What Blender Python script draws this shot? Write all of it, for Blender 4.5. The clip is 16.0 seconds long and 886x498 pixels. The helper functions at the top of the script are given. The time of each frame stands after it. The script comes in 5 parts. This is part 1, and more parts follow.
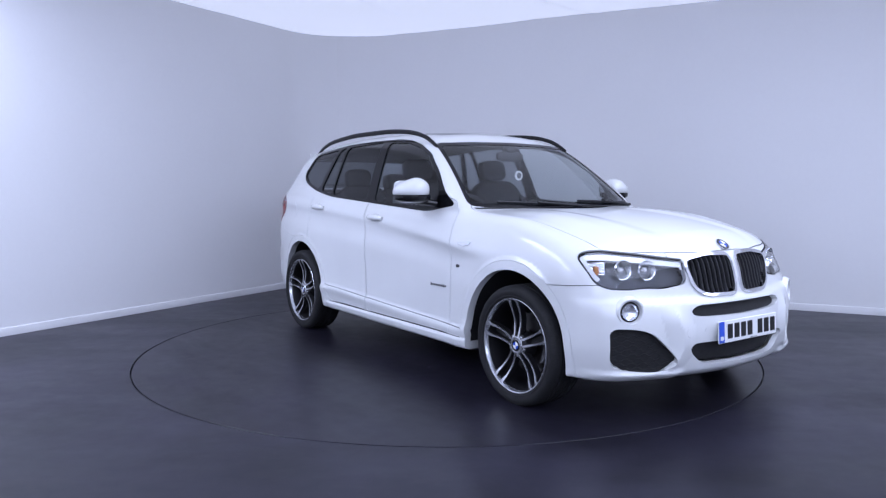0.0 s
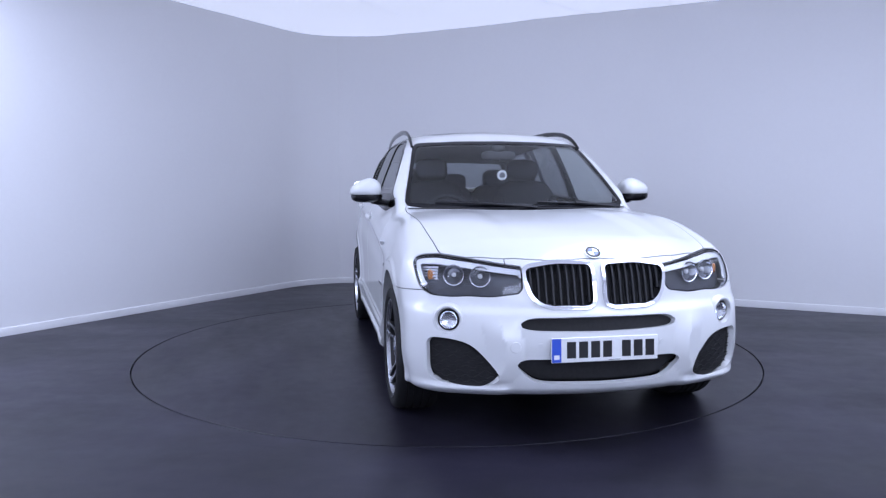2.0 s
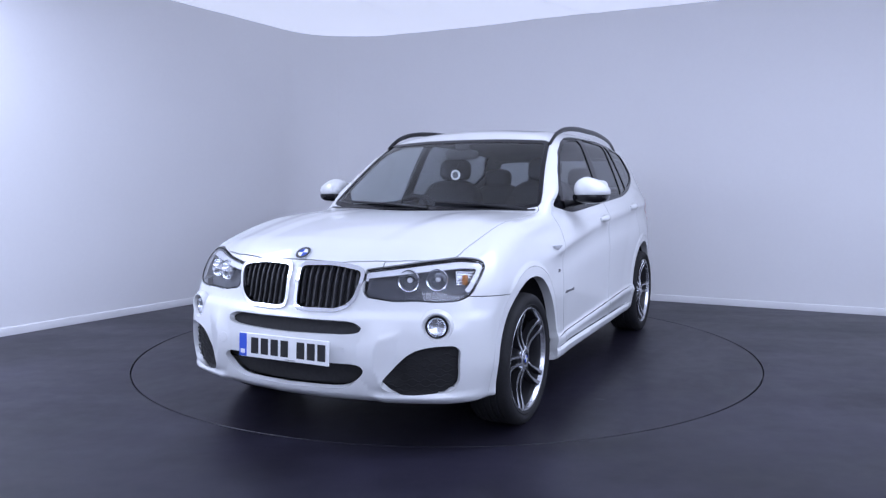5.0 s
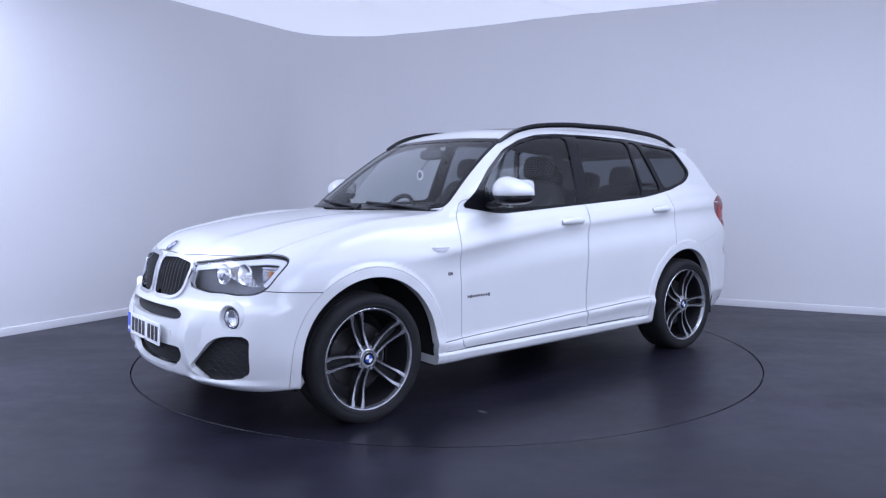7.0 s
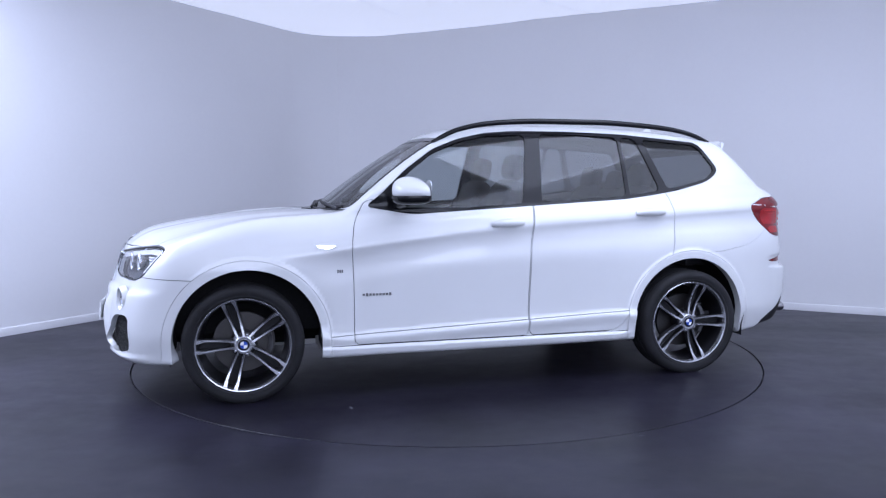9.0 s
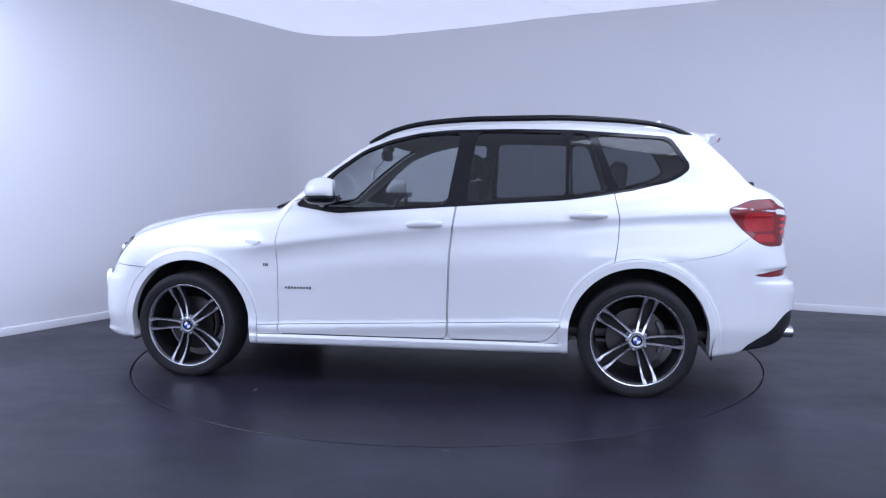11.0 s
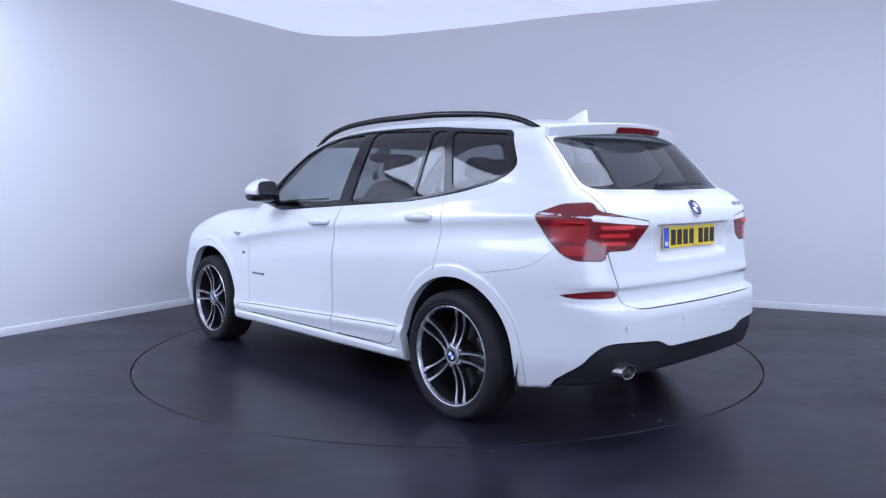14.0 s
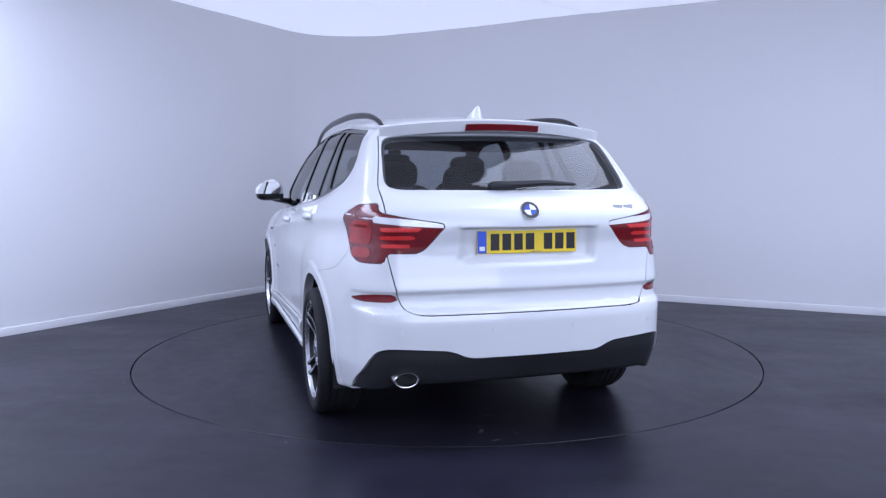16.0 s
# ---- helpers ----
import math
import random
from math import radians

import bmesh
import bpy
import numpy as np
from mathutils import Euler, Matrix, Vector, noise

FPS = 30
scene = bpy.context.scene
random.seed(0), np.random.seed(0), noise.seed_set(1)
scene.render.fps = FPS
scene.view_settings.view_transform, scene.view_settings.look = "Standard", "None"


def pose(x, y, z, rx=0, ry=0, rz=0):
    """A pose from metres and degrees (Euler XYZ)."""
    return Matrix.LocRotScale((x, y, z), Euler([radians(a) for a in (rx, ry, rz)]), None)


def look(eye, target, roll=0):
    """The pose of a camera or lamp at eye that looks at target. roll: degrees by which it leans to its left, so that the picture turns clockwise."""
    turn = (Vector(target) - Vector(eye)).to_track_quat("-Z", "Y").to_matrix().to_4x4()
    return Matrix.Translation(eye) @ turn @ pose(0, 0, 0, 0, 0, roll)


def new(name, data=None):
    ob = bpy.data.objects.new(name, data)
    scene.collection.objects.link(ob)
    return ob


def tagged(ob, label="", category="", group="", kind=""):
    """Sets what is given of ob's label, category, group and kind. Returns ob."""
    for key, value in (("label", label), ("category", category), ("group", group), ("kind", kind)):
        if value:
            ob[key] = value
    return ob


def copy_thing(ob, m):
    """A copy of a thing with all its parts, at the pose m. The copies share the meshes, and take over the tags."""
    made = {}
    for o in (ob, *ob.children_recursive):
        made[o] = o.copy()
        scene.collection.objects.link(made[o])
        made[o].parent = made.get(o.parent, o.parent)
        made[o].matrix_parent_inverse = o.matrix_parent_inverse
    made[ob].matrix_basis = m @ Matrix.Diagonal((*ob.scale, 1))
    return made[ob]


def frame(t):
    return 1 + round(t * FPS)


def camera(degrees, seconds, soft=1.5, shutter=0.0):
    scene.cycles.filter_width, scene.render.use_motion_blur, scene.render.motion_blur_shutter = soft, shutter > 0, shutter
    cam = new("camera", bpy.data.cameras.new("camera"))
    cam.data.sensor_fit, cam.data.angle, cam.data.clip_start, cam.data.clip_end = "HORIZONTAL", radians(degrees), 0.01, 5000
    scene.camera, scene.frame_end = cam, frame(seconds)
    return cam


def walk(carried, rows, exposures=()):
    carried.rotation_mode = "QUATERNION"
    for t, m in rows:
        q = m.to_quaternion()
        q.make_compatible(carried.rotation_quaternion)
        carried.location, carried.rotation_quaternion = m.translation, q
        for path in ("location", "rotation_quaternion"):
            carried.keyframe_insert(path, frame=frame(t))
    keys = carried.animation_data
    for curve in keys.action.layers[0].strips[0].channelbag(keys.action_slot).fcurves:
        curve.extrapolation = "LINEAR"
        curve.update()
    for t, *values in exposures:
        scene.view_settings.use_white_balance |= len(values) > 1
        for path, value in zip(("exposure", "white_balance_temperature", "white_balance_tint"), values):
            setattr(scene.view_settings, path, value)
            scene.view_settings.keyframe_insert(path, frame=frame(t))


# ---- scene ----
SECONDS = 16.0
cam = camera(61.37, SECONDS, soft=1.3)
EYE = (0.0, -5.650, 1.221)
CAM_POSE = look(EYE, (EYE[0] - 0.00429, EYE[1] + 0.99645, EYE[2] - 0.08411), roll=-0.12)
walk(cam, [(0.0, CAM_POSE), (SECONDS, CAM_POSE)], exposures=[(0.0, 0.0), (SECONDS, 0.0)])

# ---- light: a luminous stretched ceiling and soft boxes out of view, cold white ----
CEILING_Z = 3.06
world = bpy.data.worlds.new("world")
scene.world = world
world.use_nodes = True
world.node_tree.nodes["Background"].inputs[0].default_value = (0.5, 0.55, 0.7, 1)
world.node_tree.nodes["Background"].inputs[1].default_value = 0.02
LIGHT = (0.735, 0.825, 1.12)


def soft_box(name, at, size_x, size_y, turn, watts, label, tilt=0):
    data = bpy.data.lights.new(name, "AREA")
    data.shape, data.size, data.size_y = "RECTANGLE", size_x, size_y
    data.energy, data.color = watts, LIGHT
    ob = new(name, data)
    ob.matrix_world = Matrix.Translation(at) @ pose(0, 0, 0, tilt, 0, turn)
    tagged(ob, label, "studio light", kind="structure")
    return ob


soft_box("soft_box", (-4.28, -2.7, 2.98), 1.7, 5.2, -30, 225, "wide cold white soft box under the ceiling, out of view")
# added fill on the right, unseen, to keep up the overall light
soft_box("soft_box", (3.7, -3.3, 2.98), 3.4, 4.0, -30, 105, "wide cold white soft box under the ceiling, out of view")
soft_box("soft_box", (1.75, -1.8, 2.97), 1.6, 1.8, -30, 48, "small bright soft box under the ceiling")
# added frontal fill behind the camera, lifts the car's upright panels
soft_box("soft_box", (1.5, -7.2, 2.05), 4.4, 1.7, 10, 108, "unseen upright fill light behind the camera, added to brighten the car's sides", 78)


# ---- materials ----
def material(name, colour, rough=0.5, metal=0.0, coat=0.0, spec=0.5, grain=0.0, grain_size=40.0, stain=0.0, stain_size=2.0,
             bump=0.0, bump_size=60.0, rough_var=0.0, emit=0.0, space="Object"):
    m = bpy.data.materials.new(name)
    m.use_nodes = True
    nt = m.node_tree
    b = nt.nodes["Principled BSDF"]
    b.inputs["Base Color"].default_value = (*colour, 1)
    b.inputs["Roughness"].default_value = rough
    b.inputs["Metallic"].default_value = metal
    b.inputs["Coat Weight"].default_value = coat
    b.inputs["Coat Roughness"].default_value = 0.04
    b.inputs["Specular IOR Level"].default_value = spec
    if emit:
        b.inputs["Emission Color"].default_value = (*colour, 1)
        b.inputs["Emission Strength"].default_value = emit
    tc = nt.nodes.new("ShaderNodeTexCoord")

    def tex(size, detail=4.0):
        n = nt.nodes.new("ShaderNodeTexNoise")
        n.inputs["Scale"].default_value = size
        n.inputs["Detail"].default_value = detail
        nt.links.new(tc.outputs[space], n.inputs["Vector"])
        return n.outputs["Fac"]

    def ramp(source, low, high):
        n = nt.nodes.new("ShaderNodeMapRange")
        n.inputs["From Min"].default_value, n.inputs["From Max"].default_value = 0.3, 0.7
        n.inputs["To Min"].default_value, n.inputs["To Max"].default_value = low, high
        nt.links.new(source, n.inputs["Value"])
        return n.outputs["Result"]

    if grain or stain:
        a = ramp(tex(grain_size), 1 - grain, 1 + grain)
        c = ramp(tex(stain_size), 1 - stain, 1 + stain)
        mul = nt.nodes.new("ShaderNodeMath")
        mul.operation = "MULTIPLY"
        nt.links.new(a, mul.inputs[0])
        nt.links.new(c, mul.inputs[1])
        scale = nt.nodes.new("ShaderNodeVectorMath")
        scale.operation = "SCALE"
        scale.inputs[0].default_value = colour
        nt.links.new(mul.outputs[0], scale.inputs["Scale"])
        nt.links.new(scale.outputs[0], b.inputs["Base Color"])
    if rough_var:
        nt.links.new(ramp(tex(stain_size * 1.7), max(0.02, rough - rough_var), rough + rough_var), b.inputs["Roughness"])
    if bump:
        n = nt.nodes.new("ShaderNodeBump")
        n.inputs["Strength"].default_value = bump
        n.inputs["Distance"].default_value = 0.002
        nt.links.new(tex(bump_size), n.inputs["Height"])
        nt.links.new(n.outputs[0], b.inputs["Normal"])
    return m


def glass(name, tint, gloss_rough=0.01):
    m = bpy.data.materials.new(name)
    m.use_nodes = True
    nt = m.node_tree
    nt.nodes.clear()
    out = nt.nodes.new("ShaderNodeOutputMaterial")
    mix = nt.nodes.new("ShaderNodeMixShader")
    clear = nt.nodes.new("ShaderNodeBsdfTransparent")
    clear.inputs[0].default_value = (*tint, 1)
    gloss = nt.nodes.new("ShaderNodeBsdfGlossy")
    gloss.inputs["Roughness"].default_value = gloss_rough
    facing_node = nt.nodes.new("ShaderNodeLayerWeight")
    facing_node.inputs[0].default_value = 0.5
    power = nt.nodes.new("ShaderNodeMath")
    power.operation = "POWER"
    power.inputs[1].default_value = 4.5
    nt.links.new(facing_node.outputs["Facing"], power.inputs[0])
    gain = nt.nodes.new("ShaderNodeMath")
    gain.operation = "MULTIPLY_ADD"
    gain.inputs[1].default_value, gain.inputs[2].default_value = 0.9, 0.05
    nt.links.new(power.outputs[0], gain.inputs[0])
    nt.links.new(gain.outputs[0], mix.inputs[0])
    nt.links.new(clear.outputs[0], mix.inputs[1])
    nt.links.new(gloss.outputs[0], mix.inputs[2])
    nt.links.new(mix.outputs[0], out.inputs[0])
    return m


PAINT = material("white_paint", (0.64, 0.65, 0.66), 0.34, coat=0.8, grain=0.01, grain_size=300, stain=0.015, stain_size=3)
GLOSS_BLACK = material("gloss_black", (0.008, 0.008, 0.010), 0.12, spec=0.22, grain=0.1, stain=0.1)
SATIN_BLACK = material("satin_black_plastic", (0.016, 0.016, 0.019), 0.45, spec=0.3, grain=0.25, grain_size=200, stain=0.15, bump=0.15, bump_size=400)
DARK_VOID = material("dark_liner", (0.010, 0.010, 0.012), 0.8, grain=0.3, grain_size=60, stain=0.3)
RUBBER = material("tyre_rubber", (0.014, 0.014, 0.016), 0.75, spec=0.25, grain=0.2, grain_size=120, stain=0.25, stain_size=6, bump=0.2, bump_size=200)
ALLOY = material("machined_alloy", (0.50, 0.51, 0.54), 0.26, metal=0.9, grain=0.05, grain_size=200, stain=0.08, stain_size=20)
ALLOY_DARK = material("dark_grey_alloy", (0.016, 0.016, 0.019), 0.35, metal=0.3, grain=0.1, grain_size=120, stain=0.15)
CHROME = material("chrome", (0.70, 0.71, 0.74), 0.09, metal=1.0, grain=0.02, stain=0.03)
BRIGHT = material("reflector_bowl", (0.86, 0.87, 0.90), 0.16, metal=1.0, stain=0.05)
LAMP_BACK = material("grey_lamp_housing", (0.075, 0.078, 0.090), 0.28, metal=0.4, grain=0.1, stain=0.2, stain_size=20)
DISC = material("brake_disc_steel", (0.09, 0.087, 0.087), 0.42, metal=1.0, grain=0.12, grain_size=150)
CALIPER = material("caliper_grey", (0.14, 0.14, 0.15), 0.5, metal=0.5, grain=0.15)
LEATHER = material("black_leather", (0.018, 0.018, 0.022), 0.6, spec=0.3, grain=0.15, grain_size=90, stain=0.15, bump=0.3, bump_size=250)
TRIM_IN = material("dark_grey_interior_plastic", (0.030, 0.030, 0.034), 0.6, grain=0.15, grain_size=150, stain=0.1)
LINING = material("grey_headlining", (0.20, 0.20, 0.21), 0.9, grain=0.1, grain_size=300)
RED_LENS = material("red_lens", (0.30, 0.010, 0.014), 0.20, coat=0.1, grain=0.12, grain_size=60, stain=0.15, stain_size=12)
RED_DARK = material("deep_red_lens", (0.15, 0.007, 0.011), 0.14, coat=0.2, grain=0.15, grain_size=60, stain=0.2, stain_size=14)
RED_BRIGHT = material("bright_red_bar", (0.62, 0.03, 0.03), 0.2, coat=0.3, stain=0.1, stain_size=20)
CLEAR_WHITE = material("white_lens", (0.72, 0.73, 0.76), 0.15, coat=1.0, stain=0.06, stain_size=20)
AMBER = material("amber_lens", (0.50, 0.19, 0.05), 0.2, coat=0.6, stain=0.15, stain_size=30)
PLATE_WHITE = material("white_plate", (0.76, 0.77, 0.78), 0.35, grain=0.03, stain=0.04)
PLATE_YELLOW = material("yellow_plate", (0.80, 0.58, 0.03), 0.35, grain=0.03, stain=0.05)
PLATE_BLUE = material("blue_plate_band", (0.03, 0.09, 0.55), 0.35, stain=0.05)
INK = material("black_ink", (0.010, 0.010, 0.012), 0.4, stain=0.1)
BADGE_BLUE = material("badge_blue", (0.02, 0.07, 0.42), 0.2, coat=1.0, stain=0.05)
BADGE_WHITE = material("badge_white", (0.80, 0.81, 0.83), 0.2, coat=1.0, stain=0.03)
STEEL = material("brushed_exhaust_steel", (0.55, 0.54, 0.54), 0.22, metal=1.0, grain=0.1, grain_size=80, stain=0.15, stain_size=15)
MIRROR = material("mirror_silver", (0.85, 0.86, 0.88), 0.02, metal=1.0)
GLASS_CLEAR = glass("clear_tinted_glass", (0.80, 0.84, 0.85))
GLASS_SIDE = glass("tinted_door_glass", (0.66, 0.70, 0.71))
GLASS_DARK = glass("privacy_glass", (0.33, 0.35, 0.37))
GLASS_LAMP = glass("lamp_cover_glass", (0.92, 0.93, 0.95))
WALL = material("white_wall_paint", (0.72, 0.72, 0.74), 0.75, grain=0.006, grain_size=30, stain=0.02, stain_size=0.6, bump=0.05, bump_size=300, spec=0.25)
BOARD = material("white_skirting_paint", (0.64, 0.64, 0.66), 0.4, grain=0.01, stain=0.03, stain_size=3)
CEIL = material("stretched_white_ceiling", (0.75, 0.80, 0.98), 0.6, stain=0.02, stain_size=0.8, emit=0.60)


def floor_paint(name, colour, rough):
    """Dark floor paint: wiped bands, worn patches, fine light specks."""
    m = bpy.data.materials.new(name)
    m.use_nodes = True
    nt = m.node_tree
    b = nt.nodes["Principled BSDF"]
    b.inputs["Specular IOR Level"].default_value = 0.26
    tc = nt.nodes.new("ShaderNodeTexCoord")

    def layer(stretch, size, detail, f0, f1, t0, t1, turn=0.0):
        mp = nt.nodes.new("ShaderNodeMapping")
        mp.inputs["Scale"].default_value = (*stretch, 1)
        mp.inputs["Rotation"].default_value = (0, 0, radians(turn))
        nt.links.new(tc.outputs["Object"], mp.inputs["Vector"])
        n = nt.nodes.new("ShaderNodeTexNoise")
        n.inputs["Scale"].default_value, n.inputs["Detail"].default_value = size, detail
        n.inputs["Roughness"].default_value = 0.6
        nt.links.new(mp.outputs[0], n.inputs["Vector"])
        r = nt.nodes.new("ShaderNodeMapRange")
        for key, v in (("From Min", f0), ("From Max", f1), ("To Min", t0), ("To Max", t1)):
            r.inputs[key].default_value = v
        nt.links.new(n.outputs["Fac"], r.inputs["Value"])
        return r.outputs["Result"]

    def join(kind, p, q):
        n = nt.nodes.new("ShaderNodeMath")
        n.operation = kind
        for k, v in enumerate((p, q)):
            if isinstance(v, float):
                n.inputs[k].default_value = v
            else:
                nt.links.new(v, n.inputs[k])
        return n.outputs[0]

    bands = layer((0.55, 1.7), 0.9, 5, 0.36, 0.64, 0.75, 1.28, 8)
    patches = layer((1, 1), 1.7, 8, 0.34, 0.66, 0.66, 1.36)
    grain = layer((1, 1), 120, 3, 0.3, 0.7, 0.86, 1.14)
    specks = layer((1, 1), 55, 2, 0.70, 0.76, 0.0, 2.2)
    tone = join("ADD", join("MULTIPLY", join("MULTIPLY", bands, patches), grain), specks)
    scale = nt.nodes.new("ShaderNodeVectorMath")
    scale.operation = "SCALE"
    scale.inputs[0].default_value = colour
    nt.links.new(tone, scale.inputs["Scale"])
    nt.links.new(scale.outputs[0], b.inputs["Base Color"])
    wipe = layer((0.6, 1.6), 1.2, 6, 0.34, 0.66, -0.045, 0.045, 8)
    fine = layer((1, 1), 9, 6, 0.34, 0.66, -0.02, 0.02)
    nt.links.new(join("ADD", join("ADD", wipe, fine), float(rough)), b.inputs["Roughness"])
    bump = nt.nodes.new("ShaderNodeBump")
    bump.inputs["Strength"].default_value, bump.inputs["Distance"].default_value = 0.04, 0.002
    nt.links.new(layer((1, 1), 260, 3, 0.3, 0.7, 0.0, 1.0), bump.inputs["Height"])
    nt.links.new(bump.outputs[0], b.inputs["Normal"])
    return m


FLOOR = floor_paint("dark_blue_grey_floor", (0.0135, 0.0125, 0.021), 0.38)
DISC_FLOOR = floor_paint("dark_turntable_floor", (0.0115, 0.0105, 0.0175), 0.36)
SCUFF = material("pale_scuff", (0.10, 0.10, 0.12), 0.55, grain=0.3, grain_size=60, stain=0.3, stain_size=20)


# ---- mesh helpers ----
def finish(name, verts, faces, mat, parent=None, label="", smooth=True, normals=None):
    me = bpy.data.meshes.new(name)
    me.from_pydata([tuple(v) for v in verts], [], [tuple(f) for f in faces])
    me.materials.append(mat)
    me.polygons.foreach_set("use_smooth", [smooth] * len(me.polygons))
    me.update()
    if normals is not None:
        me.normals_split_custom_set_from_vertices([tuple(n) for n in normals])
    ob = new(name, me)
    if parent is not None:
        ob.parent = parent
    if label:
        ob["label"] = label
    return ob


def part(name, bm, mat, parent, label="", smooth=True, sharp=35):
    me = bpy.data.meshes.new(name)
    bm.normal_update()
    for f in bm.faces:
        f.smooth = smooth
    for e in bm.edges:
        if len(e.link_faces) == 2 and e.calc_face_angle(0) > radians(sharp):
            e.smooth = False
    bm.to_mesh(me)
    bm.free()
    me.materials.append(mat)
    ob = new(name, me)
    if parent is not None:
        ob.parent = parent
    if label:
        ob["label"] = label
    return ob


def block(bm, at, size, bevel=0.0, segments=2, m=None):
    made = bmesh.ops.create_cube(bm, size=1.0)["verts"]
    bmesh.ops.scale(bm, vec=size, verts=made)
    if bevel:
        edges = list({e for v in made for e in v.link_edges})
        made = bmesh.ops.bevel(bm, geom=edges, offset=bevel, segments=segments, affect="EDGES", profile=0.5)["verts"]
    move = Matrix.Translation(at) @ (m or Matrix.Identity(4))
    bmesh.ops.transform(bm, matrix=move, verts=made)
    return made


def blob(bm, at, radii, e1=0.6, e2=0.6, m=None, nu=28, nv=16):
    """A rounded cushion shape (superellipsoid)."""
    def sp(c, e):
        return math.copysign(abs(c) ** e, c)
    rows = []
    for j in range(nv + 1):
        b = -math.pi / 2 + math.pi * j / nv
        row = []
        for i in range(nu):
            a = 2 * math.pi * i / nu
            p = Vector((radii[0] * sp(math.cos(b), e1) * sp(math.cos(a), e2), radii[1] * sp(math.cos(b), e1) * sp(math.sin(a), e2), radii[2] * sp(math.sin(b), e1)))
            row.append(bm.verts.new((m @ p if m else p) + Vector(at)))
            if j in (0, nv):
                break
        rows.append(row)
    for j in range(nv):
        lo, hi = rows[j], rows[j + 1]
        for i in range(nu):
            k = (i + 1) % nu
            if len(lo) == 1:
                bm.faces.new((lo[0], hi[k], hi[i]))
            elif len(hi) == 1:
                bm.faces.new((lo[i], lo[k], hi[0]))
            else:
                bm.faces.new((lo[i], lo[k], hi[k], hi[i]))
    return bm


def lathe(bm, profile, turns=48, m=None, closed=False):
    """Turns a profile of (radius, y) about the y axis."""
    rings = []
    for i in range(turns):
        a = 2 * math.pi * i / turns
        rings.append([bm.verts.new((m or Matrix.Identity(4)) @ Vector((r * math.cos(a), y, r * math.sin(a)))) for r, y in profile])
    n = len(profile)
    for i in range(turns):
        p, q = rings[i], rings[(i + 1) % turns]
        for k in range(n if closed else n - 1):
            bm.faces.new((p[k], p[(k + 1) % n], q[(k + 1) % n], q[k]))
    return bm


def tube(bm, points, radius, sides=10, flat=1.0):
    """A rod along a line of points; flat squeezes it upright."""
    pts = [Vector(p) for p in points]
    rings = []
    for i, p in enumerate(pts):
        d = (pts[min(i + 1, len(pts) - 1)] - pts[max(i - 1, 0)]).normalized()
        side = d.cross(Vector((0, 0, 1)))
        side = side.normalized() if side.length > 1e-4 else Vector((0, 1, 0))
        up = side.cross(d)
        r = radius[i] if isinstance(radius, (list, tuple)) else radius
        rings.append([bm.verts.new(p + side * r * math.cos(2 * math.pi * k / sides) + up * r * flat * math.sin(2 * math.pi * k / sides)) for k in range(sides)])
    for a, b in zip(rings, rings[1:]):
        for k in range(sides):
            bm.faces.new((a[k], a[(k + 1) % sides], b[(k + 1) % sides], b[k]))
    bm.faces.new(rings[0][::-1])
    bm.faces.new(rings[-1])
    return bm


def prism(bm, outline, thick, m):
    """A flat outline in x, y raised by thick along z, then placed by m."""
    low = [bm.verts.new(m @ Vector((x, y, 0))) for x, y in outline]
    high = [bm.verts.new(m @ Vector((x, y, thick))) for x, y in outline]
    n = len(outline)
    bm.faces.new(low[::-1])
    bm.faces.new(high)
    for i in range(n):
        bm.faces.new((low[i], low[(i + 1) % n], high[(i + 1) % n], high[i]))
    return bm


def spline(xs, ys):
    """A smooth curve through (xs, ys), for arrays."""
    xs, ys = np.array(xs, float), np.array(ys, float)
    if xs[0] > xs[-1]:
        xs, ys = xs[::-1], ys[::-1]
    s = np.diff(ys) / np.diff(xs)
    d = np.concatenate([[s[0]], np.where(s[1:] * s[:-1] > 0, 2 * s[1:] * s[:-1] / np.where(s[1:] + s[:-1] == 0, 1, s[1:] + s[:-1]), 0), [s[-1]]])

    def f(x):
        x = np.clip(x, xs[0], xs[-1])
        i = np.clip(np.searchsorted(xs, x) - 1, 0, len(xs) - 2)
        h = xs[i + 1] - xs[i]
        u = (x - xs[i]) / h
        return (ys[i] * (1 + 2 * u) * (1 - u) ** 2 + ys[i + 1] * u * u * (3 - 2 * u) + h * d[i] * u * (1 - u) ** 2 + h * d[i + 1] * u * u * (u - 1))
    return f


# ---- the room ----
CORNER = Vector((-1.448, 4.077))
ALONG_L = Vector((-0.507, -0.862))
ALONG_R = Vector((0.893, -0.450))
ROOM_L, ROOM_R, BEND = 10.6, 10.2, 1.0


def room_outline(inset=0.0, steps=10):
    """The room's plan with rounded corners, and the length run along it."""
    c = [CORNER, CORNER + ALONG_R * ROOM_R, CORNER + ALONG_R * ROOM_R + ALONG_L * ROOM_L, CORNER + ALONG_L * ROOM_L]
    pts = []
    for i in range(4):
        p, a, b = c[i], (c[i - 1] - c[i]).normalized(), (c[(i + 1) % 4] - c[i]).normalized()
        half = a.angle(b) / 2
        centre = p + (a + b).normalized() * BEND / math.sin(half)
        reach = BEND / math.tan(half)
        from_a, from_b = (p + a * reach - centre).normalized(), (p + b * reach - centre).normalized()
        for k in range(steps + 1):
            ang = (math.pi - 2 * half) * k / steps
            side = (from_b - from_a * from_a.dot(from_b)).normalized()
            pts.append(centre + (from_a * math.cos(ang) + side * math.sin(ang)) * (BEND - inset))
    return pts


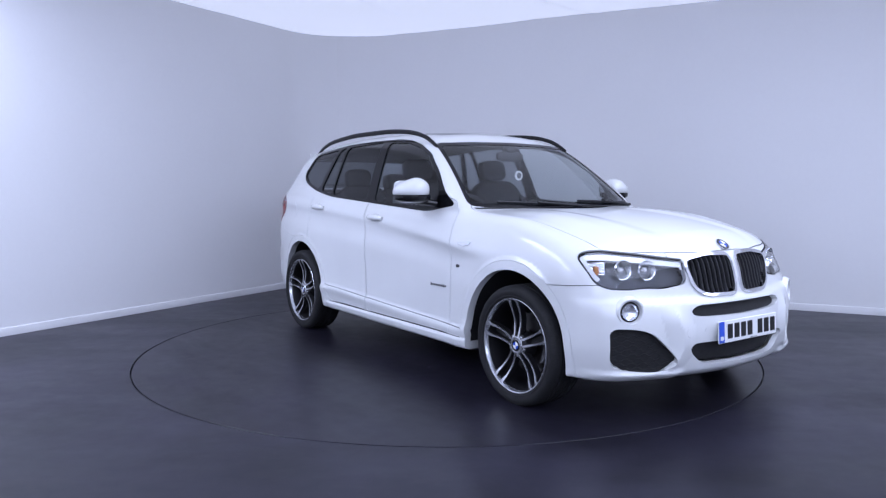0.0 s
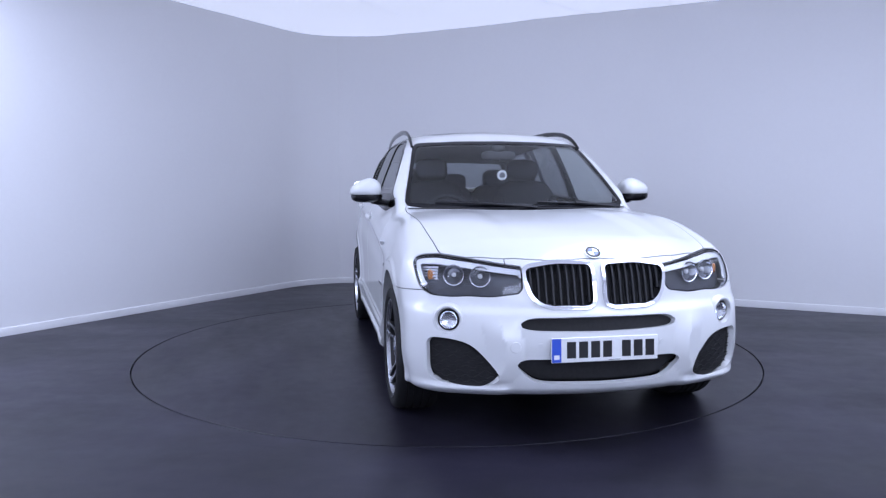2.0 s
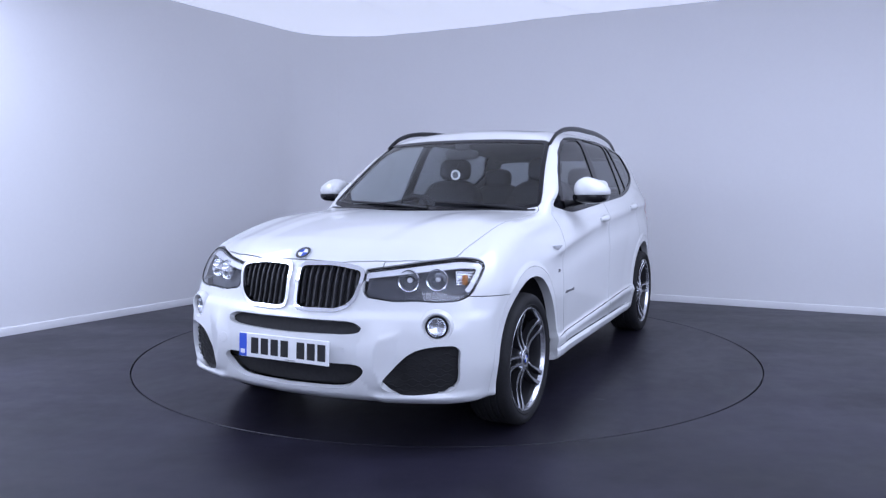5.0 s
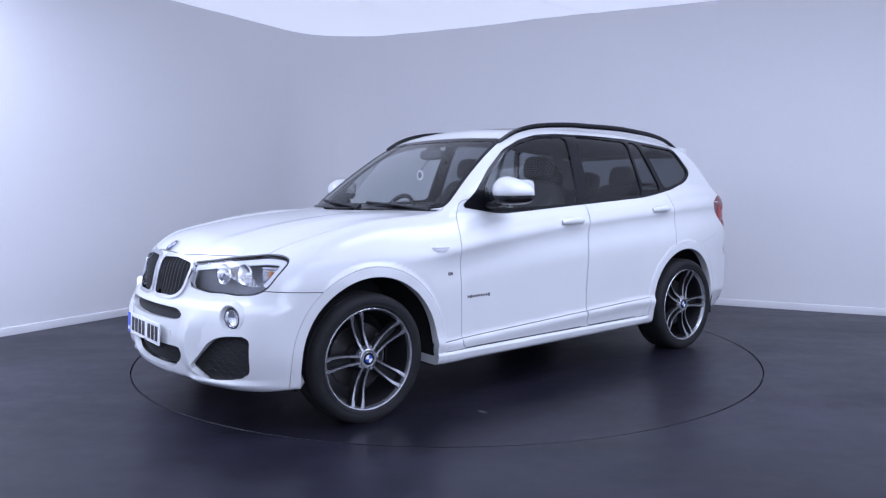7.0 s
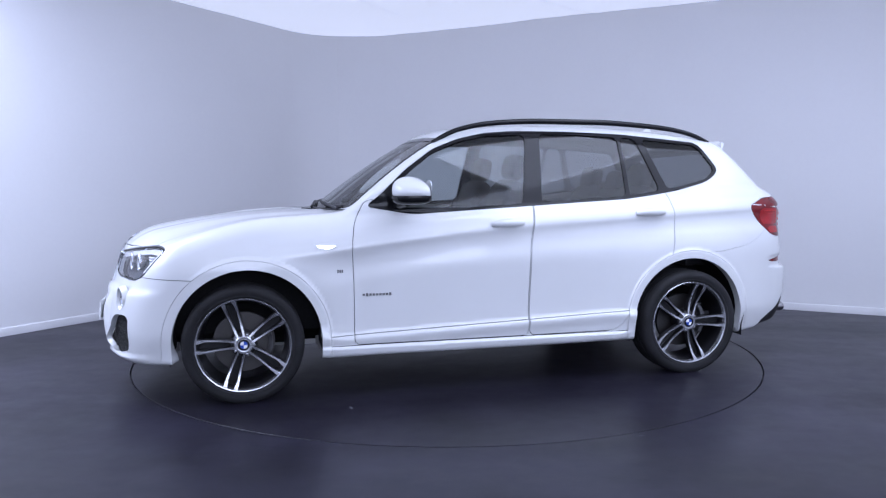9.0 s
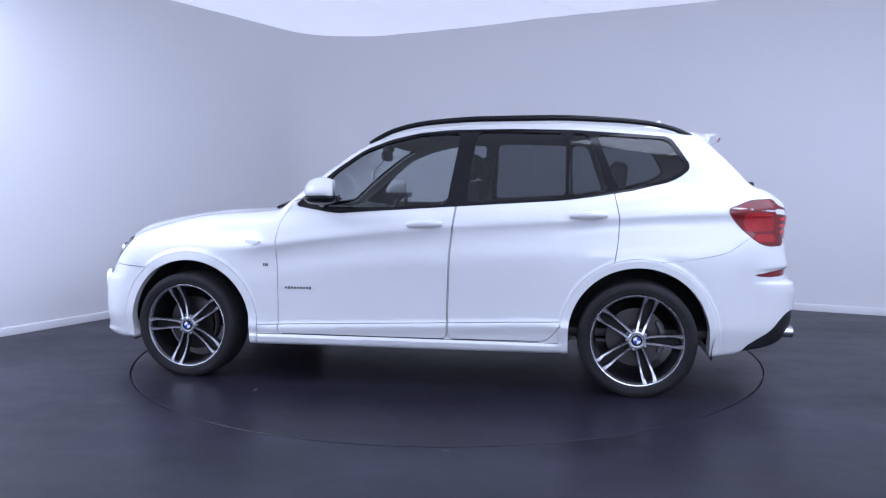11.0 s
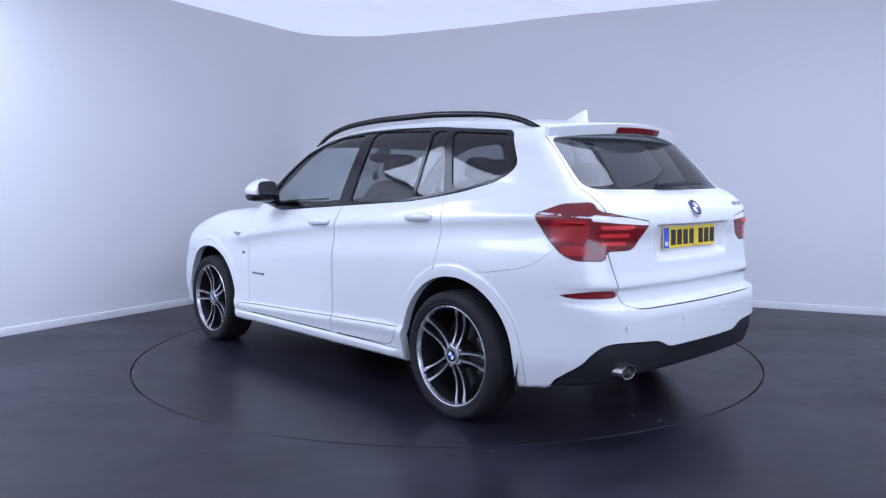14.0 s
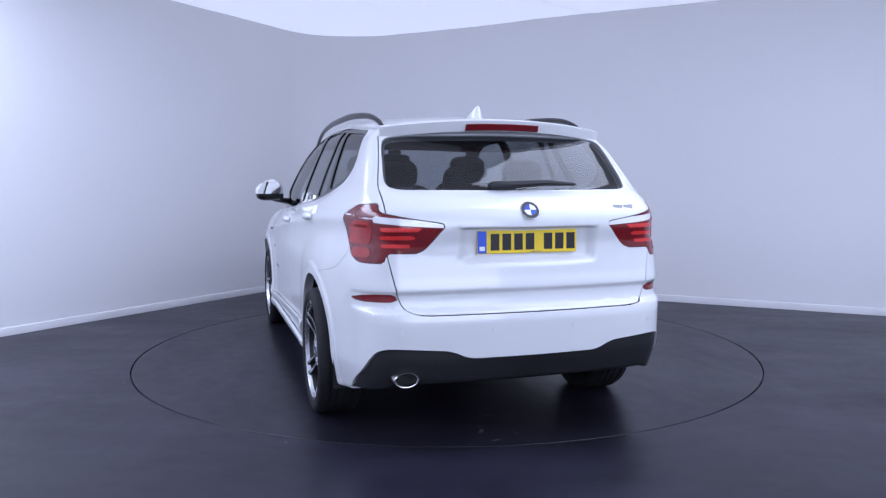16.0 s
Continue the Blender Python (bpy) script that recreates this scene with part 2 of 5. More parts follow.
def build_room():
    ring = room_outline()
    n = len(ring)
    outer = room_outline(-0.12)
    names = ["wall_north", "wall_east", "wall_south", "wall_west"]
    per = n // 4
    for w in range(4):
        ids = [(w * per + per // 2 + k) % n for k in range(per + 1)]
        bm = bmesh.new()
        cols = []
        for i in ids:
            cols.append([bm.verts.new((p.x, p.y, z)) for p, z in ((ring[i], -0.02), (ring[i], CEILING_Z + 0.1), (outer[i], CEILING_Z + 0.1), (outer[i], -0.02))])
        for a, b in zip(cols, cols[1:]):
            for k in range(4):
                bm.faces.new((a[k], a[(k + 1) % 4], b[(k + 1) % 4], b[k]))
        bm.faces.new(cols[0])
        bm.faces.new(cols[-1][::-1])
        bmesh.ops.recalc_face_normals(bm, faces=bm.faces)
        tagged(part(names[w], bm, WALL, None), "smooth white painted studio wall with rounded corner", "wall", kind="structure")
        bm = bmesh.new()
        i1, i2, i3 = room_outline(-0.001), room_outline(0.012), room_outline(0.008)
        cols = []
        for i in ids:
            cols.append([bm.verts.new((p.x, p.y, z)) for p, z in ((i1[i], 0.001), (i2[i], 0.001), (i2[i], 0.060), (i3[i], 0.068), (i1[i], 0.070))])
        for a, b in zip(cols, cols[1:]):
            for k in range(5):
                bm.faces.new((a[k], a[(k + 1) % 5], b[(k + 1) % 5], b[k]))
        bmesh.ops.recalc_face_normals(bm, faces=bm.faces)
        tagged(part("baseboard", bm, BOARD, None), "low white painted skirting board along the wall", "baseboard", kind="structure")
    # floor with the round opening of the turntable
    bm = bmesh.new()
    hole = []
    edge = []
    wide = room_outline(-0.06)
    turns = 144
    for k in range(turns):
        a = 2 * math.pi * k / turns
        d = Vector((math.cos(a), math.sin(a)))
        far = 20.0
        for i in range(n):
            p, q = wide[i], wide[(i + 1) % n]
            e = q - p
            den = d.x * e.y - d.y * e.x
            if abs(den) > 1e-9:
                t = (p.x * e.y - p.y * e.x) / den
                s = (p.x * d.y - p.y * d.x) / den
                if t > 0 and -1e-6 <= s <= 1 + 1e-6:
                    far = min(far, t)
        hole.append(d * (TABLE_R + 0.006))
        edge.append(d * far)
    rings = []
    for f in (None, 0.0, 0.15, 0.4, 0.7, 1.0):
        if f is None:
            rings.append([bm.verts.new((p.x, p.y, -0.03)) for p in hole])
        else:
            rings.append([bm.verts.new((p.x + (q.x - p.x) * f, p.y + (q.y - p.y) * f, 0.0)) for p, q in zip(hole, edge)])
    for a, b in zip(rings, rings[1:]):
        for k in range(turns):
            bm.faces.new((a[k], b[k], b[(k + 1) % turns], a[(k + 1) % turns]))
    bm.faces.new([bm.verts.new((p.x, p.y, -0.031)) for p in hole])
    tagged(part("floor", bm, FLOOR, None, sharp=60), "dark blue-grey polished studio floor, faintly scuffed", "floor", kind="structure")
    # stretched ceiling, a little slack along its rim
    bm = bmesh.new()
    mid = sum((Vector(p) for p in ring), Vector((0, 0))) / n
    dense = []
    for i in range(n):
        p, q = wide[i], wide[(i + 1) % n]
        count = max(1, int((q - p).length / 0.35))
        dense += [p + (q - p) * k / count for k in range(count)]
    rows = []
    for f in (1.0, 0.97, 0.92, 0.84, 0.7, 0.5, 0.25):
        row = []
        for k, p in enumerate(dense):
            q = mid + (p - mid) * f
            wave = 0.020 * noise.noise(Vector((q.x * 0.9, q.y * 0.9, 2.0))) + 0.010 * noise.noise(Vector((q.x * 2.3, q.y * 2.3, 5.0)))
            row.append(bm.verts.new((q.x, q.y, CEILING_Z + wave + 0.03 * (1 - f))))
        rows.append(row)
    m = len(dense)
    for a, b in zip(rows, rows[1:]):
        for k in range(m):
            bm.faces.new((a[k], a[(k + 1) % m], b[(k + 1) % m], b[k]))
    bm.faces.new(rows[-1])
    # welded seams of the fabric
    for a, b in (((0.62, 1.50), (1.75, 2.80)), ((-1.30, 1.10), (-0.45, 2.58))):
        sm = bmesh.new()
        d = (Vector(b) - Vector(a))
        side = Vector((-d.y, d.x)).normalized() * 0.005
        prev = None
        for k in range(9):
            q = Vector(a) + d * k / 8
            pair = [sm.verts.new((q.x + e * side.x, q.y + e * side.y, CEILING_Z - 0.012 + 0.02 * noise.noise(Vector((q.x * 0.9, q.y * 0.9, 2.0))))) for e in (-1, 1)]
            if prev:
                sm.faces.new((prev[0], prev[1], pair[1], pair[0]))
            prev = pair
        tagged(part("ceiling_seam", sm, BOARD, None), "thin welded seam of the stretched ceiling", "ceiling seam", kind="structure")
    tagged(part("ceiling", bm, CEIL, None, sharp=80), "luminous white stretched fabric ceiling, slightly wavy", "ceiling", kind="structure")


TABLE_R = 2.238
SCUFFS = [(-1.67, 0.35, 0.02, 0), (-1.89, 0.43, 0.028, 71), (-1.96, 0.45, 0.036000000000000004, 142), (-2.04, 0.3, 0.024, 33), (-2.11, 0.43, 0.032, 104), (-1.83, 1.4, 0.02, 175), (-1.73, 0.33, 0.028, 66), (0.49, -0.49, 0.036000000000000004, 137), (0.33, -1.68, 0.024, 28), (0.91, 1.43, 0.032, 99), (-0.41, 2.25, 0.02, 170)]


def build_turntable():
    base = new("turntable")
    tagged(base, "round dark turntable flush with the studio floor", "turntable")
    bm = bmesh.new()
    lathe(bm, [(0.0001, 0.0), (0.8, 0.0), (1.6, 0.0), (TABLE_R - 0.006, 0.0), (TABLE_R - 0.004, -0.002), (TABLE_R - 0.004, -0.03)], 144, Matrix.Rotation(radians(90), 4, "X"))
    bmesh.ops.recalc_face_normals(bm, faces=bm.faces)
    part("disc", bm, DISC_FLOOR, base, sharp=30)
    # a thin cut and pale scuffs on its surface, in the turntable's own frame
    def streak(points, wide, mat):
        b = bmesh.new()
        pts = [Vector((x, y, 0)) for x, y in points]
        rows = []
        for i, p in enumerate(pts):
            d = (pts[min(i + 1, len(pts) - 1)] - pts[max(i - 1, 0)]).normalized()
            n = Vector((-d.y, d.x, 0)) * wide * (0.5 if 0 < i < len(pts) - 1 else 0.2)
            rows.append((b.verts.new(p + n + Vector((0, 0, 0.0005))), b.verts.new(p - n + Vector((0, 0, 0.0005)))))
        for p, q in zip(rows, rows[1:]):
            b.faces.new((p[0], p[1], q[1], q[0]))
        bmesh.ops.recalc_face_normals(b, faces=b.faces)
        for f in b.faces:
            if f.normal.z < 0:
                f.normal_flip()
        part("scuff", b, mat, base, "thin scuff on the floor")
    back = Matrix.Rotation(radians(54.648), 2)
    hatch = [back @ Vector(p) for p in ((-1.975, -0.088), (-1.731, -0.088), (-1.700, 0.52), (-1.945, 0.55))]
    for k, wide in enumerate((0.009, 0.005, 0.004, 0.003)):
        p, q = hatch[k], hatch[(k + 1) % 4]
        streak([p + (q - p) * f for f in (0.0, 0.3, 0.7, 1.0)], wide, INK)
    for x, y, w, a in SCUFFS:
        d = Vector((math.cos(radians(a)), math.sin(radians(a)))) * w
        streak([(x - d.x, y - d.y), (x - 0.3 * d.x, y - 0.3 * d.y + 0.004), (x + 0.4 * d.x, y + 0.4 * d.y - 0.003), (x + d.x, y + d.y)], w * 0.5, SCUFF)
    return base


# ---- the car's shape: x forward, y to its left, z up, origin on the ground between the axles ----
WHEEL_X, WHEEL_Y, HUB_Z, TYRE_R = 1.405, 0.79, 0.332, 0.340
# each wheel opening: its centre, its radius and the outer radius of its trim
ARCH = ((1.380, 0.345, 0.412, 0.464), (-1.412, 0.352, 0.400, 0.450))

hood_line = spline([2.40, 2.20, 2.13, 2.08, 2.00, 1.84, 1.66, 1.49, 1.31, 1.13, 0.90, 0.60], [0.74, 0.868, 0.915, 0.938, 0.962, 0.997, 1.026, 1.045, 1.060, 1.072, 1.085, 1.10])
belt_line = spline([1.0, 0.7, 0.4, 0.0, -0.42, -0.98, -1.17, -1.37, -1.6, -2.3], [1.09, 1.095, 1.06, 1.078, 1.103, 1.135, 1.159, 1.19, 1.22, 1.20])
crease_line = spline([1.9, 1.0, 0.6, 0.0, -1.0, -1.9, -2.3], [0.80, 0.85, 0.90, 0.970, 1.035, 1.083, 1.09])
side_low = spline([0.20, 0.235, 0.27, 0.33, 0.385, 0.43, 0.50, 0.65, 0.80, 0.90, 1.00, 1.10, 1.20], [0.84, 0.868, 0.876, 0.886, 0.899, 0.881, 0.880, 0.883, 0.888, 0.882, 0.864, 0.840, 0.80])
plan_side = spline([2.4, 2.1, 1.9, 1.7, 1.4, 1.0, 0.6, 0.0, -0.9, -1.3, -1.6, -1.9, -2.2, -2.5], [-0.14, -0.050, -0.010, 0.002, 0.008, 0.004, 0.0, 0.0, -0.003, -0.006, -0.020, -0.054, -0.118, -0.20])
front_line = spline([0.18, 0.24, 0.28, 0.36, 0.45, 0.55, 0.62, 0.66, 0.76, 0.85, 0.90, 1.1], [2.12, 2.195, 2.235, 2.25, 2.255, 2.248, 2.232, 2.20, 2.175, 2.15, 2.12, 2.0])
front_bow = spline([0.2, 0.6, 0.72, 0.88, 1.1], [0.33, 0.34, 0.36, 0.39, 0.42])
rear_line = spline([0.18, 0.28, 0.36, 0.46, 0.60, 0.655, 0.675, 0.735, 0.752, 0.82, 0.95, 1.03, 1.10, 1.16, 1.21, 1.3], [-2.20, -2.29, -2.33, -2.355, -2.355, -2.345, -2.302, -2.294, -2.310, -2.297, -2.285, -2.298, -2.290, -2.255, -2.215, -2.18])
roof_line = spline([0.6, 0.36, 0.28, 0.18, 0.05, -0.1, -0.4, -0.8, -1.2, -1.6, -1.9, -2.1], [1.36, 1.505, 1.546, 1.582, 1.608, 1.625, 1.642, 1.643, 1.625, 1.586, 1.544, 1.505])
screen_line = spline([1.0, 1.10, 1.20, 1.32, 1.44, 1.54, 1.7], [1.04, 0.915, 0.785, 0.620, 0.440, 0.270, 0.0])
back_line = spline([0.95, 1.10, 1.18, 1.30, 1.40, 1.47, 1.54, 1.65], [-2.23, -2.205, -2.165, -2.06, -1.96, -1.89, -1.84, -1.76])


seam_line = spline([-2.4, -2.1, -2.01, -1.957, -1.887, -1.743, -1.624, -1.4], [1.2, 0.99, 0.918, 0.879, 0.839, 0.808, 0.791, 0.78])


def smax(a, b, r):
    h = np.maximum(r - np.abs(a - b), 0.0)
    return np.maximum(a, b) + h * h / (4 * r)


def smin(a, b, r):
    return -smax(-a, -b, r)


def step(a, b, x):
    u = np.clip((x - a) / (b - a), 0, 1)
    return u * u * (3 - 2 * u)


def shape(x, y, z):
    """The painted skin's implicit shape: below zero inside."""
    y = np.abs(y)
    # lower body
    zc = crease_line(x)
    over = z - zc
    ledge = z + (0.017 + 0.042 * x) * (1 - step(0.46, 0.62, z)) * step(-1.2, -0.8, x) * (1 - step(0.8, 1.2, x))
    # the sill's mouldings run out into plain bumper corners
    plain = 1 - step(-1.86, -1.66, x) * (1 - step(1.66, 1.86, x))
    ledge = ledge + (np.maximum(ledge, 0.47) - ledge) * plain
    low_side = side_low(ledge) + 0.015 * np.exp(-(over / 0.040) ** 2) - 0.010 * np.exp(-((over + 0.11) / 0.07) ** 2)
    high_side = side_low(zc) + 0.015 - 0.34 * over - 0.9 * np.maximum(over - 0.05, 0) ** 1.5
    side = smin(low_side, high_side, 0.013)
    front_fade = step(0.75, 1.35, x)
    soft = side_low(np.minimum(z + (np.maximum(z, 0.47) - z) * plain, 0.75)) - 0.66 * np.maximum(z - 0.72, 0) ** 1.8
    side = side * (1 - front_fade) + soft * front_fade
    side = side + plan_side(x)
    for cx, cz, _, fr in ARCH:
        d = np.hypot(x - cx, np.maximum(z, 0.36) - np.maximum(cz, 0.36))
        side = side + 0.009 * (1 - 0.9 * step(1.60, 1.72, x)) * (1 - step(fr - 0.016, fr + 0.014, d)) + 0.010 * (1 - step(fr, fr + 0.25, d))
    side = side + 0.026 * (1 - step(0.280, 0.304, z)) * step(-1.02, -0.84, x) * (1 - step(0.86, 1.04, x))
    side = side - 0.030 * plain * (1 - step(0.23, 0.42, z))
    f_side = (y - side)
    lift = 0.010 * step(0.30, 0.42, y) * step(0.9, 1.3, x) * (1 - step(0.50, 0.66, y))
    drop = 0.022 + 0.075 * step(1.25, 2.05, x)
    top = hood_line(x) - drop * (y / 0.70) ** 2 + lift
    u = 1 - step(0.55, 0.95, x)
    top = top * (1 - u) + (belt_line(x) + 0.012) * u
    f_top = (z - top) * 0.95
    ridge = 0.42 + 0.06 * (1 - step(0.27, 0.42, z)) + 0.03 * step(0.45, 0.60, z)
    fold = 0.022 * np.maximum(1 - np.abs(y - ridge - 0.03) / 0.085, 0) * step(0.27, 0.33, z) * (1 - step(0.52, 0.63, z))
    blade = 0.022 * (1 - step(0.265, 0.30, z)) * step(0.40, 0.48, y)
    f_front = (x - (front_line(z) - front_bow(z) * y ** 2 + fold + blade)) * 0.92
    f_rear = ((rear_line(z) + 0.10 * y ** 2 + 0.55 * np.maximum(y - 0.55, 0) ** 2) - x) * 0.95
    low = smax(f_side, f_top, 0.075)
    low = smax(low, f_front, 0.12)
    low = smax(low, f_rear, 0.16)
    low = smax(low, 0.232 + step(-1.75, -2.2, x) * (0.040 + 0.040 * (1 - step(0.60, 0.74, y))) - z, 0.03)
    # the plate's recess in the tailgate
    dent = 0.036 * (1 - step(0.30, 0.36, y)) * step(0.855, 0.90, z) * (1 - step(1.022, 1.034, z)) * (x < -1.9)
    low = low + dent
    # greenhouse
    pinch = 0.040 * (1 - step(-1.75, -0.9, x))
    pinch = pinch + 0.06 * (1 - step(-2.25, -1.7, x))
    gside = 0.822 - 0.30 * np.maximum(z - 1.08, 0) - 0.20 * np.maximum(z - 1.08, 0) ** 2 - pinch * 0.8
    gside = gside - 0.032 * step(0.25, 0.72, x) * (1 - step(1.09, 1.20, z))
    g_side = (y - gside) * 0.94
    g_top = z - (roof_line(x) - 0.045 * (y / 0.60) ** 2 - 0.05 * np.maximum(y - 0.45, 0))
    g_screen = (x - (screen_line(z) - 0.20 * y ** 2 - 0.10 * y ** 4)) * 0.62
    g_back = ((back_line(z) + 0.20 * y ** 2 + 0.25 * np.maximum(y - 0.5, 0) ** 2) - x) * 0.75
    g = smax(g_side, g_top, 0.09)
    g = smax(g, g_screen, 0.035)
    g = smax(g, g_back, 0.05)
    g = np.maximum(g, 1.045 - z)
    return smin(low, g, 0.018)


def gradient(p):
    e = 1e-4
    x, y, z = p.T
    g = np.stack([shape(x + e, y, z) - shape(x - e, y, z), shape(x, y + e, z) - shape(x, y - e, z), shape(x, y, z + e) - shape(x, y, z - e)], 1) / (2 * e)
    return g


CELL = 0.0145


def skin():
    """The left half of the skin as (points, normals, quads), by surface nets."""
    xs = np.arange(-2.44, 2.36, CELL)
    ys = (np.arange(0, 70) - 0.5) * CELL
    zs = np.arange(0.17, 1.70, CELL)
    nx, ny, nz = len(xs), len(ys), len(zs)
    vals = np.empty((nx, ny, nz))
    yy, zz = np.meshgrid(ys, zs, indexing="ij")
    for a in range(0, nx, 24):
        x = xs[a:a + 24][:, None, None]
        xb, yb, zb = np.broadcast_arrays(x, yy[None], zz[None])
        vals[a:a + 24] = shape(xb, yb, zb)
    s = vals < 0
    corners = [(i, j, k) for i in (0, 1) for j in (0, 1) for k in (0, 1)]
    total = np.zeros((nx - 1, ny - 1, nz - 1, 3))
    count = np.zeros((nx - 1, ny - 1, nz - 1))
    for a in range(8):
        for b in range(a + 1, 8):
            ca, cb = np.array(corners[a]), np.array(corners[b])
            if np.abs(ca - cb).sum() != 1:
                continue
            va = vals[ca[0]:nx - 1 + ca[0], ca[1]:ny - 1 + ca[1], ca[2]:nz - 1 + ca[2]]
            vb = vals[cb[0]:nx - 1 + cb[0], cb[1]:ny - 1 + cb[1], cb[2]:nz - 1 + cb[2]]
            cross = (va < 0) != (vb < 0)
            t = np.where(cross, va / np.where(cross, va - vb, 1), 0)
            total += np.where(cross[..., None], ca + t[..., None] * (cb - ca), 0)
            count += cross
    live = count > 0
    index = -np.ones(live.shape, int)
    index[live] = np.arange(live.sum())
    cells = np.argwhere(live)
    off = total[live] / count[live][:, None]
    p = np.stack([xs[cells[:, 0]], ys[cells[:, 1]], zs[cells[:, 2]]], 1) + off * CELL
    on_plane = cells[:, 1] == 0
    p[on_plane, 1] = 0.0
    for _ in range(4):
        g = gradient(p)
        g[on_plane, 1] = 0
        n2 = np.maximum((g ** 2).sum(1), 0.05)
        move = -(shape(*p.T) / n2)[:, None] * g
        size = np.linalg.norm(move, axis=1, keepdims=True)
        p = p + move * np.minimum(1, CELL * 0.6 / np.maximum(size, 1e-9))
    g = gradient(p)
    g[on_plane, 1] = 0
    nrm = g / np.linalg.norm(g, axis=1, keepdims=True)
    quads = []
    for ax in range(3):
        lo = [slice(1, -1)] * 3
        hi = [slice(1, -1)] * 3
        lo[ax], hi[ax] = slice(0, -1), slice(1, None)
        a, b = s[tuple(lo)], s[tuple(hi)]
        cells = np.argwhere(a != b)
        inside = a[tuple(cells.T)]
        base = cells + 1
        base[:, ax] -= 1
        u, v = [k for k in range(3) if k != ax]
        ids = []
        for du, dv in ((0, 0), (1, 0), (1, 1), (0, 1)):
            c = base.copy()
            c[:, u] -= du
            c[:, v] -= dv
            ids.append(index[tuple(c.T)])
        q = np.stack(ids, 1)
        flip = inside == (ax == 1)
        q[flip] = q[flip][:, ::-1]
        quads.append(q)
    q = np.concatenate(quads)
    q = q[(q >= 0).all(1)]
    # make every face look outwards
    fn = np.cross(p[q[:, 1]] - p[q[:, 0]], p[q[:, 2]] - p[q[:, 0]])
    wrong = (fn * nrm[q[:, 0]]).sum(1) < 0
    q[wrong] = q[wrong][:, ::-1]
    return p, nrm, q


def compact(p, n, q):
    used = np.unique(q)
    new_id = -np.ones(len(p), int)
    new_id[used] = np.arange(len(used))
    return p[used], n[used], new_id[q]


def clip(mesh, g):
    """The piece of a mesh where g is below zero."""
    p, n, q = mesh
    if len(q) == 0:
        return mesh
    s = g < 0
    sf = s[q]
    whole = q[sf.all(1)]
    mixed = q[sf.any(1) & ~sf.all(1)]
    add_p, add_n, made, out = [], [], {}, []
    for face in mixed:
        ring = []
        for k in range(4):
            if face[k] not in ring:
                ring.append(int(face[k]))
        poly = []
        for k, a in enumerate(ring):
            b = ring[(k + 1) % len(ring)]
            if s[a]:
                poly.append(a)
            if s[a] != s[b]:
                key = (min(a, b), max(a, b))
                if key not in made:
                    t = g[a] / (g[a] - g[b])
                    made[key] = len(p) + len(add_p)
                    add_p.append(p[a] + t * (p[b] - p[a]))
                    v = n[a] + t * (n[b] - n[a])
                    add_n.append(v / (np.linalg.norm(v) + 1e-9))
                poly.append(made[key])
        if len(poly) == 3:
            out.append((poly[0], poly[1], poly[2], poly[2]))
        elif len(poly) >= 4:
            out.append(tuple(poly[:4]))
            if len(poly) == 5:
                out.append((poly[0], poly[3], poly[4], poly[4]))
            elif len(poly) == 6:
                out.append((poly[0], poly[3], poly[4], poly[5]))
    if add_p:
        p, n = np.concatenate([p, add_p]), np.concatenate([n, add_n])
    faces = np.concatenate([whole, np.array(out, int).reshape(-1, 4)])
    return compact(p, n, faces) if len(faces) else (p[:0], n[:0], faces)


def rounded(poly, times=2):
    """The outline with its corners cut smoothly, by a few centimetres at most."""
    pts = np.array(poly, float)
    reach = 0.022
    for _ in range(times):
        nxt = np.roll(pts, -1, 0)
        size = np.linalg.norm(nxt - pts, axis=1, keepdims=True)
        c = np.minimum(0.27, reach / np.maximum(size, 1e-9))
        pts = np.stack([pts * (1 - c) + nxt * c, pts * c + nxt * (1 - c)], 1).reshape(-1, 2)
        reach *= 0.4
    return pts


def inside_of(u, v, poly, times=2):
    """The signed distance to an outline, below zero inside."""
    pts = rounded(poly, times)
    nxt = np.roll(pts, -1, 0)
    best = np.full(u.shape, 1e9)
    odd = np.zeros(u.shape, bool)
    for (ax, ay), (bx, by) in zip(pts, nxt):
        ex, ey = bx - ax, by - ay
        t = np.clip(((u - ax) * ex + (v - ay) * ey) / (ex * ex + ey * ey + 1e-12), 0, 1)
        best = np.minimum(best, np.hypot(u - ax - t * ex, v - ay - t * ey))
        cross = (ay > v) != (by > v)
        odd ^= cross & (u < ax + (v - ay) * ex / (ey if abs(ey) > 1e-12 else 1e-12))
    return np.where(odd, -best, best)


def cut(mesh, region, gap=0.004):
    """Splits a mesh by a region function of the points: (piece, rest), a gap apart."""
    g = region(mesh[0])
    return clip(mesh, g + gap / 2), clip(mesh, -g + gap / 2)


def mirrored(mesh):
    p, n, q = mesh
    return p * [1, -1, 1], n * [1, -1, 1], q[:, ::-1].copy()


def doubled(mesh):
    """A left half joined with its mirror image."""
    p, n, q = mesh
    mid = np.abs(p[:, 1]) < 1e-6
    ids = np.arange(len(p))
    other = np.where(mid, ids, 0)
    other[~mid] = len(p) + np.arange((~mid).sum())
    m = mirrored(mesh)
    return np.concatenate([p, m[0][~mid]]), np.concatenate([n, m[1][~mid]]), np.concatenate([q, other[m[2]]])


def offset(mesh, d):
    return mesh[0] + mesh[1] * d, mesh[1], mesh[2]


